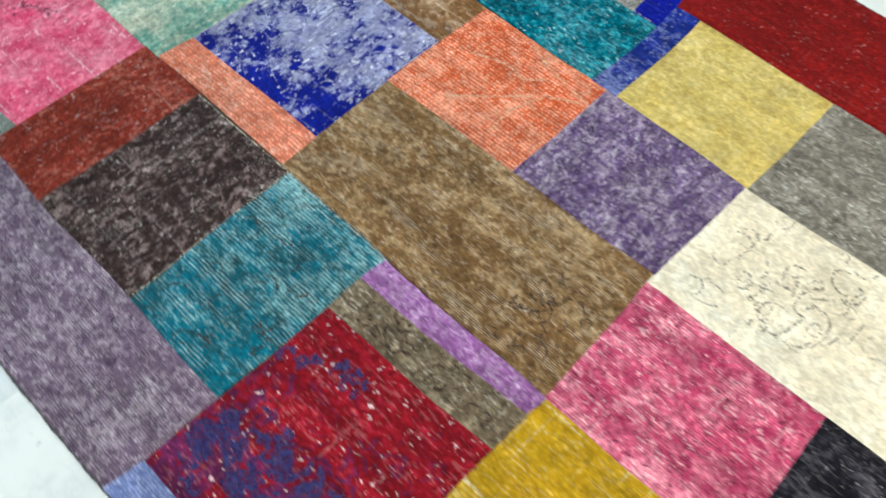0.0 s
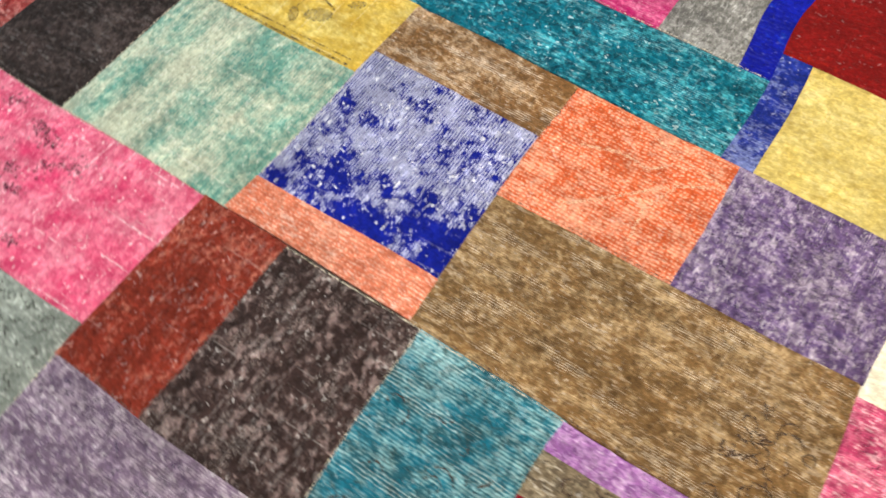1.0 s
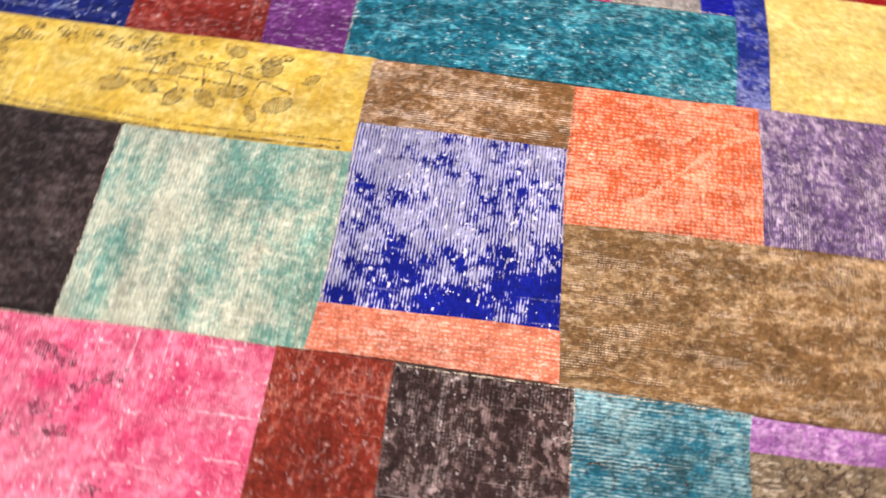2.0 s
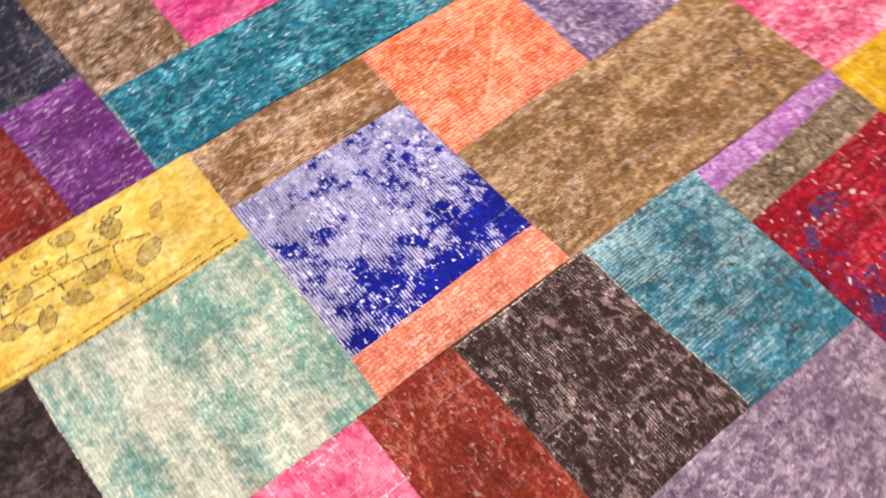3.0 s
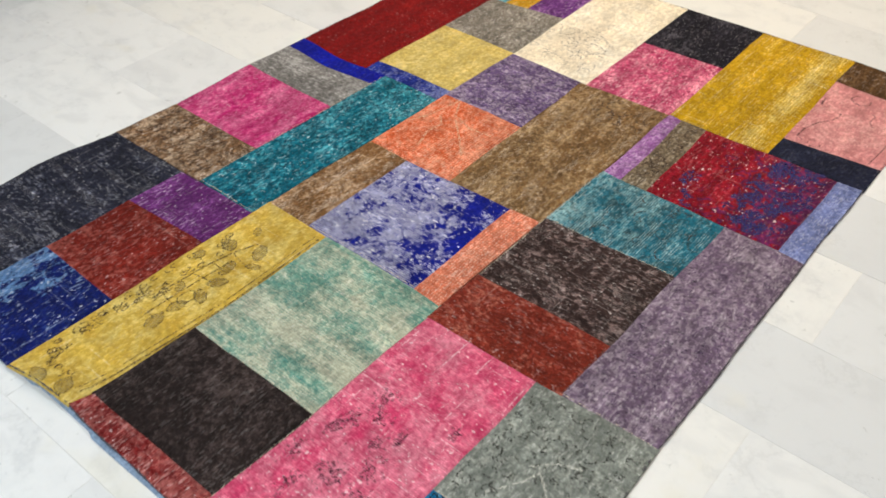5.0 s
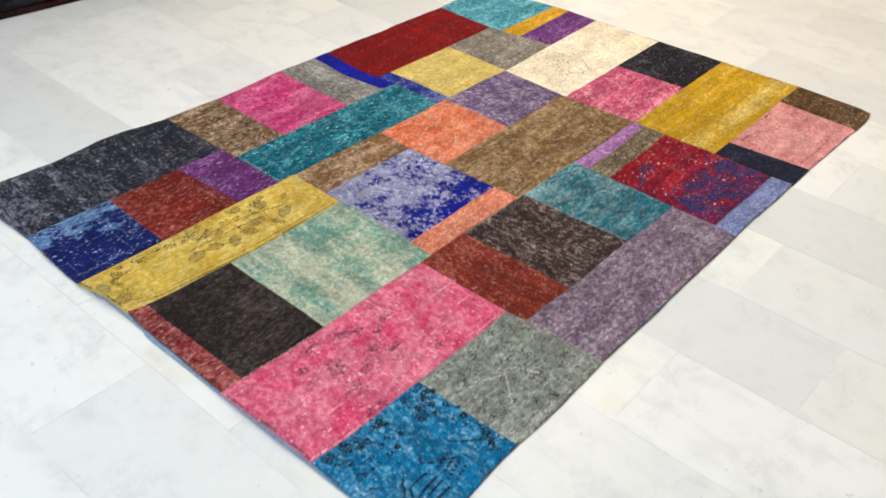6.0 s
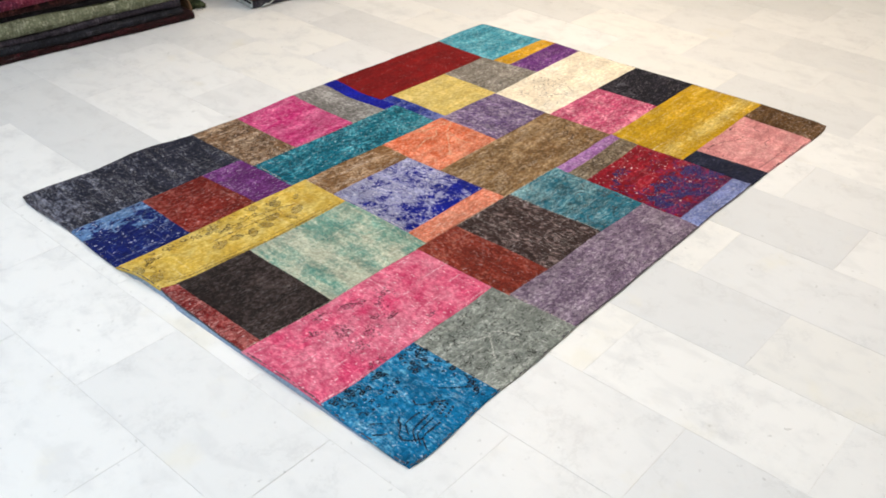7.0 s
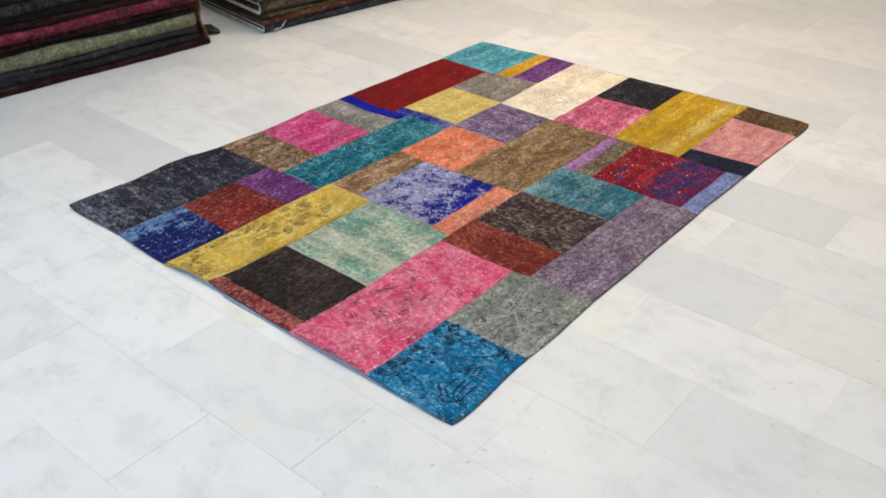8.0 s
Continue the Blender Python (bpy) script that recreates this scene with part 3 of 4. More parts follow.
piece("maroon", "maroon carpet piece", ((130, 53, 42), (172, 108, 92), (88, 34, 28)), ((0.684, 0.600), (0.866, 0.595), (0.870, 0.241), (0.688, 0.239)), Wear=0.26, Rib=0.03, Speck=0.15, WearScale=20, Mottle=0.2, RibAxis=1, Dash=0.2, Pit=0.35, Fleck=0.4, Line=0.2)
piece("dark_brown", "dark brown mottled carpet piece", ((62, 47, 44), (148, 127, 123), (38, 28, 28)), ((0.866, 0.595), (1.142, 0.594), (1.158, 0.237), (0.870, 0.241)), Wear=0.2, WearScale=20, Rib=0.3, RibAxis=1, DarkPatch=0.1, Speck=0.3, Mottle=0.2, Thread=0.09, Soft=0.2, Bare=0.4, Dash=0.3, Pit=0.6, Fleck=0.75, Line=0.3)
piece("teal_ribbed", "faded teal ribbed carpet piece", ((48, 119, 140), (150, 186, 189), (60, 74, 70)), ((1.142, 0.594), (1.411, 0.589), (1.405, 0.231), (1.158, 0.237)), Wear=0.1, WearScale=16, SX=0.6, Rib=0.5, DarkAmt=0.6, DarkScale=30, RibGap=0.0062, Bare=0.5, Speck=0.12, Squiggle=0.6, Dash=0.3, Pit=0.7, Fleck=0.25, BiasY=0.25, Bias0=-0.06, Knot=0.15)
piece("lilac", "narrow lilac carpet strip", ((160, 108, 166), (190, 152, 192), (118, 72, 130)), ((1.411, 0.589), (1.777, 0.590), (1.768, 0.545), (1.406, 0.533)), Wear=0.32, Rib=0.12)
piece("olive", "narrow olive grey carpet strip", ((128, 112, 92), (162, 148, 126), (78, 68, 58)), ((1.406, 0.533), (1.773, 0.548), (1.774, 0.468), (1.414, 0.456)), Wear=0.30, Rib=0.15, DarkAmt=0.6, DarkScale=34, Squiggle=0.7, WearScale=24, DarkPatch=0.6, Pit=0.7)
piece("crimson", "crimson carpet piece with navy flower pattern", ((142, 22, 40), (182, 62, 76), (60, 44, 96)), ((1.414, 0.456), (1.774, 0.468), (1.779, 0.083), (1.414, 0.086)), Wear=0.10, Rib=0.05, DarkAmt=0.65, DarkScale=36, DarkBY=-0.9, DarkB0=0.25, DarkPatch=0.0, Speck=1.0, Mottle=0.25, Dash=0.25, Fleck=0.25)
piece("periwinkle", "narrow periwinkle blue carpet strip", ((128, 138, 186), (164, 170, 206), (100, 108, 160)), ((1.414, 0.086), (1.779, 0.083), (1.785, 0.018), (1.405, 0.020)), Wear=0.35, Rib=0.5, WearScale=20, Bare=0.3, Pit=0.2, Fleck=0.15)
piece("mauve", "long mauve grey ribbed carpet piece", ((128, 108, 128), (178, 162, 172), (84, 68, 92)), ((0.688, 0.240), (1.406, 0.231), (1.408, 0.020), (0.697, 0.018)), Wear=0.36, WearScale=24, Rib=0.35, RibAxis=0, DarkPatch=0.1, DarkAmt=0.5, DarkScale=60, Mottle=0.16, Thread=0.09, Bare=0.35, Dash=0.5, Squiggle=0.15, Pit=0.6, Fleck=0.6, RibGap=0.0045, Knot=0.5)
piece("gold", "large golden yellow carpet piece", ((206, 166, 32), (230, 206, 130), (178, 132, 20)), ((1.777, 0.590), (2.426, 0.594), (2.440, 0.282), (1.776, 0.285)), Wear=0.22, SX=0.35, Rib=0.5, Bias0=-0.05, WearScale=16, Thread=0.05, Mottle=0.16, SY=1.6, Soft=0.24, Bare=0.3, Dash=0.3, BandAmt=0.15, BandC=0.35, BandW=0.07, BandAxis=1, Pit=0.2, Fleck=0.05, Line=0.8, RibGap=0.009, Speck=0.05)
piece("pink", "pink mottled carpet piece", ((214, 86, 126), (242, 166, 182), (150, 48, 84)), ((1.759, 0.868), (2.103, 0.868), (2.118, 0.590), (1.776, 0.590)), Wear=0.35, SX=0.5, Rib=0.3, DarkAmt=0.75, DarkScale=45, WearScale=14, Thread=0.05, Soft=0.34, Bare=0.3, Dash=0.8, DarkB0=0.05, Squiggle=0.3, Fleck=0.5, Line=0.6)
piece("black", "black worn carpet piece", ((30, 27, 36), (88, 84, 92), (18, 16, 22)), ((2.103, 0.868), (2.411, 0.869), (2.426, 0.594), (2.118, 0.591)), Wear=0.20, Rib=0.05, WearScale=20, Dash=0.25, Pit=0.3, Fleck=0.2, Line=0.1)
piece("brown_corner", "dark brown corner strip", ((92, 66, 40), (128, 100, 72), (66, 46, 28)), ((2.283, 0.283), (2.440, 0.282), (2.439, 0.004), (2.273, 0.005)), Wear=0.30, Rib=0.1)
piece("rose", "dusty rose carpet piece with drawn dark curves", ((217, 148, 148), (232, 180, 174), (192, 118, 116)), ((1.879, 0.284), (2.283, 0.283), (2.273, 0.005), (1.905, 0.016)), Wear=0.30, Rib=0.03, DarkAmt=0.3, DarkScale=12, Mottle=0.08, WearScale=14, Soft=0.3, Dash=0.15, Pit=0.12, Fleck=0.1, Line=0.1, Speck=0.0)
piece("slate", "narrow dark slate carpet strip", ((33, 35, 53), (68, 72, 92), (21, 23, 36)), ((1.778, 0.285), (1.879, 0.284), (1.905, 0.016), (1.785, 0.018)), Wear=0.15, Rib=0.05, Dash=0.1, Pit=0.15, Fleck=0.15, Line=0.1, Speck=0.0)
piece("sage", "sage grey carpet piece with dark scrolling pattern", ((142, 146, 138), (178, 180, 170), (84, 86, 80)), ((0.343, 0.299), (0.683, 0.301), (0.697, 0.018), (0.349, 0.012)), Wear=0.26, Squiggle=0.0, Rib=0.05, DarkAmt=0.25, WearScale=20, Mottle=0.12, DarkScale=55, Pit=0.35, Fleck=0.4)
piece("cobalt", "bright cobalt blue corner piece with black pattern", ((22, 120, 168), (112, 178, 208), (18, 30, 48)), ((0.012, 0.299), (0.343, 0.299), (0.349, 0.012), (0.008, 0.001)), Wear=0.2, WearScale=12, Rib=0.05, RibAxis=1, Squiggle=0.15, DarkAmt=0.25, DarkScale=30, Soft=0.2, Dash=0.4, Speck=0.3)

# drawn pattern left on some of the pieces
def ink_material(name, rgb, gaps, hatch=0.0, most=0.92):
    m, net, bsdf = material(name)
    pos = net.node("ShaderNodeTexCoord").outputs["Object"]
    n, _ = net.noise(pos, 130.0, 4.0, 0.7)
    c = lin(*rgb)
    net.put(bsdf.inputs["Base Color"], net.mix(net.ramp(n, 0.4, 0.65), c, tuple(min(1, v * 1.5 + 0.02) for v in c[:3]) + (1,)))
    bsdf.inputs["Roughness"].default_value, bsdf.inputs["Specular IOR Level"].default_value = 0.9, 0.1
    m2, _ = net.noise(pos, 240.0, 3.0, 0.7)
    sep = net.node("ShaderNodeSeparateXYZ")
    net.put(sep.inputs[0], pos)
    m2 = net.math("MULTIPLY_ADD", net.math("SINE", net.math("MULTIPLY", sep.outputs[0], 1400.0)), hatch, m2)
    net.put(bsdf.inputs["Alpha"], net.ramp(m2, gaps - 0.06, gaps + 0.06, 0.0, most))
    return m


INK_LEAF = ink_material("leaf_ink", (86, 70, 42), 0.49)
INK_EDGE = ink_material("leaf_edge_ink", (86, 70, 42), 0.51)
INK_HATCH = ink_material("hatched_leaf_ink", (108, 92, 60), 0.47, 0.16, 0.52)
INK_DARK = ink_material("dark_ink", (22, 32, 44), 0.42)
INK_GREY = ink_material("grey_ink", (112, 104, 94), 0.53)
INK_PEACH = ink_material("peach_ink", (240, 176, 142), 0.5, 0.0, 0.75)
INK_ROSE = ink_material("rose_ink", (92, 60, 62), 0.47)
INK_NAVY = ink_material("navy_ink", (46, 44, 92), 0.46)
INK_PLUM = ink_material("plum_ink", (98, 46, 66), 0.48, 0.12, 0.65)


def on_rug(bm, x, y):
    return bm.verts.new((x, y, lift(x, y) + 0.0012))


def stroke(bm, points, width, step=0.006):
    """A ribbon along a line of places on the rug's face."""
    fine = []
    for (ax, ay), (bx, by) in zip(points, points[1:]):
        n = max(1, int(math.hypot(bx - ax, by - ay) / step))
        fine += [(ax + (bx - ax) * k / n, ay + (by - ay) * k / n) for k in range(n)]
    fine.append(points[-1])
    edge = []
    for k, (x, y) in enumerate(fine):
        (px, py), (qx, qy) = fine[max(0, k - 1)], fine[min(len(fine) - 1, k + 1)]
        d = math.hypot(qx - px, qy - py) or 1
        w = width * (0.5 + 0.18 * noise.noise((x * 90, y * 90, 1)))
        nx, ny = -(qy - py) / d * w, (qx - px) / d * w
        edge.append((on_rug(bm, x + nx, y + ny), on_rug(bm, x - nx, y - ny)))
    for (a, b), (c, d) in zip(edge, edge[1:]):
        bm.faces.new((a, b, d, c))


def blob(bm, x, y, long, wide, turn, seed, pointed=True):
    """A leaf or petal with an uneven outline."""
    ring = []
    ca, sa = math.cos(radians(turn)), math.sin(radians(turn))
    for k in range(26):
        a = 2 * math.pi * k / 26
        r = 1 + (0.16 if pointed else 0.42) * noise.noise((math.cos(a) * 1.5, math.sin(a) * 1.5, seed * 2.3)) + (0 if pointed else 0.2) * noise.noise((math.cos(a) * 4, math.sin(a) * 4, seed * 1.3))
        u, v = math.cos(a) * long / 2 * r, math.sin(a) * wide / 2 * r
        if pointed:
            v *= abs(math.sin(a)) ** 0.4
        ring.append(on_rug(bm, x + u * ca - v * sa, y + u * sa + v * ca))
    bm.faces.new(ring)


def arc(x, y, r, a0, a1, squash=1.0, n=9):
    return [(x + r * math.cos(radians(a0 + (a1 - a0) * k / n)), y + squash * r * math.sin(radians(a0 + (a1 - a0) * k / n))) for k in range(n + 1)]


for k, (x, y, long, wide, turn) in enumerate(((0.20, 1.055, 0.052, 0.05, 30), (0.276, 1.055, 0.06, 0.032, 10), (0.335, 1.054, 0.05, 0.028, -12), (0.392, 1.04, 0.05, 0.03, 60), (0.447, 1.045, 0.05, 0.03, -40),
                                             (0.494, 1.066, 0.056, 0.03, 15), (0.581, 1.047, 0.06, 0.034, 28), (0.537, 1.022, 0.04, 0.02, -60), (0.553, 1.125, 0.045, 0.036, 60), (0.483, 1.155, 0.036, 0.028, 10),
                                             (0.383, 1.10, 0.035, 0.022, 30), (0.037, 1.036, 0.05, 0.034, 30), (0.022, 1.104, 0.03, 0.05, 0), (0.12, 1.06, 0.05, 0.036, -20), (0.63, 1.11, 0.034, 0.02, 40))):
    bm = bmesh.new()
    blob(bm, x, y, long, wide, turn, k)
    outline = [w.co.xy.to_tuple() for w in bm.verts]
    part("leaf", bm, INK_HATCH, P["yellow"], "faded grey-brown leaf")
    bm = bmesh.new()
    stroke(bm, outline + outline[:1], 0.0024)
    part("leaf_outline", bm, INK_EDGE, P["yellow"])
bm = bmesh.new()
stroke(bm, [(0.19, 1.135), (0.25, 1.122), (0.298, 1.116), (0.36, 1.118), (0.417, 1.114), (0.48, 1.108), (0.545, 1.095), (0.60, 1.075)], 0.004)
stroke(bm, [(0.19, 1.124), (0.25, 1.113), (0.30, 1.107), (0.37, 1.108)], 0.003)
for x, y, dx, dy in ((0.298, 1.112, -0.02, -0.05), (0.345, 1.114, -0.01, -0.045), (0.43, 1.11, 0.01, -0.055), (0.485, 1.105, 0.0, -0.03), (0.54, 1.095, -0.012, -0.06), (0.25, 1.12, -0.04, -0.055), (0.46, 1.11, 0.018, 0.035)):
    stroke(bm, [(x, y), (x + dx * 0.6, y + dy * 0.4), (x + dx, y + dy)], 0.003)
stroke(bm, arc(0.37, 1.060, 0.026, 0, 360, 0.62), 0.0028)
stroke(bm, arc(0.203, 1.049, 0.038, 60, 300, 0.8), 0.003)
rnd = random.Random(5)
for k in range(58):
    x, y = rnd.uniform(0.05, 0.22), rnd.uniform(1.06, 1.165)
    stroke(bm, arc(x, y, rnd.uniform(0.005, 0.011), rnd.uniform(0, 360), rnd.uniform(360, 560), 0.8, 6), 0.0042, 0.004)
for k in range(16):
    x, y = rnd.uniform(0.2, 0.34), rnd.uniform(1.125, 1.17)
    stroke(bm, arc(x, y, rnd.uniform(0.006, 0.012), rnd.uniform(0, 180), rnd.uniform(250, 420), 0.8, 6), 0.003, 0.004)
hem = [(0.05 + 0.0227 * k, 1.0005 - 0.031 * min(1, (k * 0.0227) / 0.35) ** 0.7 + 0.004 * max(0, k - 18) / 12) for k in range(30)]
stroke(bm, hem, 0.005)
stroke(bm, [(x, y + 0.014) for x, y in hem], 0.003)
stroke(bm, [(0.19, 1.093), (0.27, 1.088), (0.36, 1.086), (0.44, 1.082), (0.52, 1.075)], 0.004)
for k in range(40):
    x, y = rnd.uniform(0.2, 0.6), rnd.uniform(1.115, 1.168)
    stroke(bm, arc(x, y, rnd.uniform(0.006, 0.014), rnd.uniform(0, 180), rnd.uniform(250, 420), 0.6, 6), 0.004, 0.004)
part("stem_pattern", bm, INK_LEAF, P["yellow"], "faded grey-brown stems and border line")["kind"] = "stuff"

bm = bmesh.new()
for a, b, w in (((0.118, 0.106), (0.155, 0.104), 0.006), ((0.114, 0.078), (0.165, 0.083), 0.006), ((0.113, 0.062), (0.164, 0.067), 0.005), ((0.113, 0.044), (0.164, 0.044), 0.006)):
    stroke(bm, [a, b], w)
    stroke(bm, [a, (a[0] - 0.016, a[1] - 0.004), (a[0] - 0.03, a[1] - 0.022), (a[0] - 0.038, a[1] - 0.036)], w * 0.7)
stroke(bm, [(0.111, 0.131), (0.098, 0.122), (0.093, 0.11), (0.08, 0.098), (0.066, 0.09), (0.058, 0.071), (0.07, 0.055), (0.094, 0.038)], 0.005)
stroke(bm, [(0.176, 0.146), (0.168, 0.13), (0.184, 0.113), (0.2, 0.107), (0.215, 0.095), (0.23, 0.085)], 0.005)
for k in range(4):
    for j in range(4):
        blob(bm, 0.185 + 0.012 * k + 0.001 * j, 0.098 - 0.017 * j + 0.003 * k, 0.009, 0.007, 20 * k, k + 4 * j, False)
for a in (((0.036, 0.163), (0.05, 0.158), (0.064, 0.143)), ((0.018, 0.133), (0.034, 0.12), (0.049, 0.109)), ((0.338, 0.117), (0.33, 0.095), (0.321, 0.071)), ((0.25, 0.13), (0.28, 0.1), (0.315, 0.07)), ((0.32, 0.27), (0.30, 0.25), (0.31, 0.225)), ((0.006, 0.012), (0.02, 0.014))):
    stroke(bm, list(a), 0.0045)
for k in range(115):
    x, y = rnd.choice(((rnd.uniform(0.03, 0.2), rnd.uniform(0.25, 0.295)), (rnd.uniform(0.25, 0.345), rnd.uniform(0.2, 0.29)), (rnd.uniform(0.3, 0.345), rnd.uniform(0.03, 0.2)), (rnd.uniform(0.05, 0.2), rnd.uniform(0.19, 0.26))))
    stroke(bm, arc(x, y, rnd.uniform(0.003, 0.009), rnd.uniform(0, 360), rnd.uniform(400, 560), 0.8, 5), 0.004, 0.004)
part("black_pattern", bm, INK_DARK, P["cobalt"], "black stepped and dotted pattern")["kind"] = "stuff"

bm = bmesh.new()
for line in (((1.428, 1.105), (1.36, 1.118), (1.31, 1.126), (1.25, 1.15)), ((1.428, 1.105), (1.35, 1.06), (1.28, 0.99), (1.21, 0.925)), ((1.33, 1.10), (1.30, 1.07), (1.24, 1.075), (1.17, 1.05)), ((1.36, 1.07), (1.33, 0.99), (1.34, 0.92))):
    stroke(bm, list(line), 0.006)
part("crease_pattern", bm, INK_PEACH, P["orange"], "pale peach worn creases")["kind"] = "stuff"

bm = bmesh.new()
stroke(bm, arc(2.216, 0.183, 0.026, 20, 330, 1.1), 0.0035)
stroke(bm, [(1.905, 0.235), (1.914, 0.257), (1.963, 0.255), (2.018, 0.238), (2.053, 0.212), (2.082, 0.204), (2.109, 0.203)], 0.0045)
stroke(bm, [(1.903, 0.049), (1.999, 0.043), (2.129, 0.042)], 0.003)
stroke(bm, arc(1.905, 0.204, 0.018, 0, 290), 0.003)
stroke(bm, [(2.092, 0.104), (2.12, 0.122), (2.157, 0.119), (2.17, 0.135)], 0.003)
stroke(bm, [(2.12, 0.268), (2.137, 0.272), (2.16, 0.271)], 0.008)
part("curve_pattern", bm, INK_ROSE, P["rose"], "thin dark drawn curves")["kind"] = "stuff"

bm = bmesh.new()
for k in range(46):
    x, y, heading, bend = min(2.1, rnd.gauss(1.93, 0.085)), min(1.13, max(0.90, rnd.gauss(1.02, 0.07))), rnd.uniform(0, 6.28), rnd.choice((-1, 1)) * rnd.uniform(0.25, 0.8)
    line = [(x, y)]
    for j in range(rnd.randint(3, 9)):
        heading += bend + rnd.uniform(-0.35, 0.35)
        line.append((max(1.775, line[-1][0] + rnd.uniform(0.006, 0.013) * math.cos(heading)), line[-1][1] + rnd.uniform(0.006, 0.013) * math.sin(heading)))
    stroke(bm, line, rnd.uniform(0.002, 0.0055), 0.004)
for x, y, dx, dy in ((1.99, 0.93, 0.03, 0.04), (2.01, 0.94, 0.02, 0.05), (2.03, 0.965, 0.015, 0.05), (2.06, 1.0, 0.0, 0.05), (1.80, 0.93, 0.03, 0.02), (1.84, 0.90, 0.03, 0.012)):
    stroke(bm, [(x, y), (x + 0.6 * dx, y + 0.3 * dy), (x + dx, y + dy)], 0.0034)
part("scribble_pattern", bm, INK_GREY, P["cream"], "faint grey drawn scribble")["kind"] = "stuff"

for k, (x, y, long, wide) in enumerate(((1.725, 0.226, 0.10, 0.04), (1.709, 0.171, 0.05, 0.04), (1.628, 0.222, 0.06, 0.036), (1.559, 0.234, 0.06, 0.04), (1.482, 0.205, 0.075, 0.045), (1.45, 0.17, 0.05, 0.06), (1.542, 0.164, 0.05, 0.045), (1.63, 0.160, 0.05, 0.036), (1.751, 0.146, 0.03, 0.05), (1.60, 0.12, 0.06, 0.03))):
    bm = bmesh.new()
    blob(bm, x, y, long, wide, 40 * k, k, False)
    blob(bm, x + 0.02, y - 0.016, long * 0.6, wide * 0.6, 70 * k, k + 20, False)
    part("flower", bm, INK_NAVY, P["crimson"], "navy flower in the crimson pile")
for x, y in ((1.528, 0.40), (1.458, 0.368)):
    bm = bmesh.new()
    for k in range(11):
        a = rnd.uniform(0, 6.28)
        px, py = x + rnd.gauss(0, 0.018), y + rnd.gauss(0, 0.014)
        stroke(bm, [(px, py), (px + 0.01 * math.cos(a), py + 0.01 * math.sin(a)), (px + 0.016 * math.cos(a + 0.7), py + 0.016 * math.sin(a + 0.7))], rnd.uniform(0.006, 0.011), 0.004)
    part("flower", bm, INK_NAVY, P["crimson"], "navy sprig in the crimson pile")

bm = bmesh.new()
for k, (x, y, long, wide) in enumerate(((0.44, 0.511, 0.06, 0.034), (0.402, 0.49, 0.03, 0.03), (0.362, 0.531, 0.05, 0.02), (0.328, 0.545, 0.04, 0.02), (0.348, 0.451, 0.03, 0.02), (0.467, 0.345, 0.02, 0.014),
                                       (0.25, 0.485, 0.06, 0.03), (0.237, 0.457, 0.05, 0.025), (0.233, 0.394, 0.06, 0.035), (0.213, 0.311, 0.05, 0.02), (0.239, 0.565, 0.05, 0.02), (0.30, 0.42, 0.06, 0.03), (0.39, 0.42, 0.03, 0.012), (0.18, 0.52, 0.05, 0.02))):
    for j in range(int(20 + long * 420)):
        px, py, go = x + rnd.gauss(0, 0.34) * long, y + rnd.gauss(0, 0.36) * wide, rnd.uniform(0.003, 0.008)
        stroke(bm, [(px, py - go / 2), (px + rnd.uniform(-0.002, 0.002), py + go / 2)], rnd.uniform(0.003, 0.007), 0.004)
part("blotch_pattern", bm, INK_PLUM, P["big_pink"], "grey-plum remains of flowers")["kind"] = "stuff"

def along(points, step, closed=False):
    out = []
    for (ax, ay), (bx, by) in zip(points, points[1:] + (points[:1] if closed else [])):
        n = max(2, int(math.hypot(bx - ax, by - ay) / step))
        out += [(ax + (bx - ax) * k / n, ay + (by - ay) * k / n) for k in range(n)]
    return out if closed else out + [points[-1]]


# dark hooks and dashes left of the old pattern on other pieces
INK_SCROLL = ink_material("scroll_ink", (58, 58, 53), 0.495)
INK_WINE = ink_material("wine_ink", (112, 36, 66), 0.49)
INK_VIOLET = ink_material("violet_ink", (74, 58, 92), 0.5, 0.0, 0.6)
INK_EARTH = ink_material("earth_ink", (62, 46, 36), 0.48)
rnd = random.Random(21)


def hooks(name, label, key, mat, count, x0, x1, y0, y1, small, large, width):
    bm = bmesh.new()
    for k in range(count):
        x, y, a0 = rnd.uniform(x0, x1), rnd.uniform(y0, y1), rnd.uniform(0, 360)
        line, heading, bend = [(x, y)], radians(a0), rnd.choice((-1, 1)) * rnd.uniform(0.4, 1.1)
        for j in range(rnd.randint(3, 6)):
            if rnd.random() < 0.25:
                bend = -bend
            heading += bend + rnd.uniform(-0.3, 0.3)
            go = rnd.uniform(small, large)
            line.append((min(x1, max(x0, line[-1][0] + go * math.cos(heading))), min(y1, max(y0, line[-1][1] + go * math.sin(heading)))))
        stroke(bm, line, width * rnd.uniform(0.6, 1.2), 0.005)
    part(name, bm, mat, P[key], label)["kind"] = "stuff"


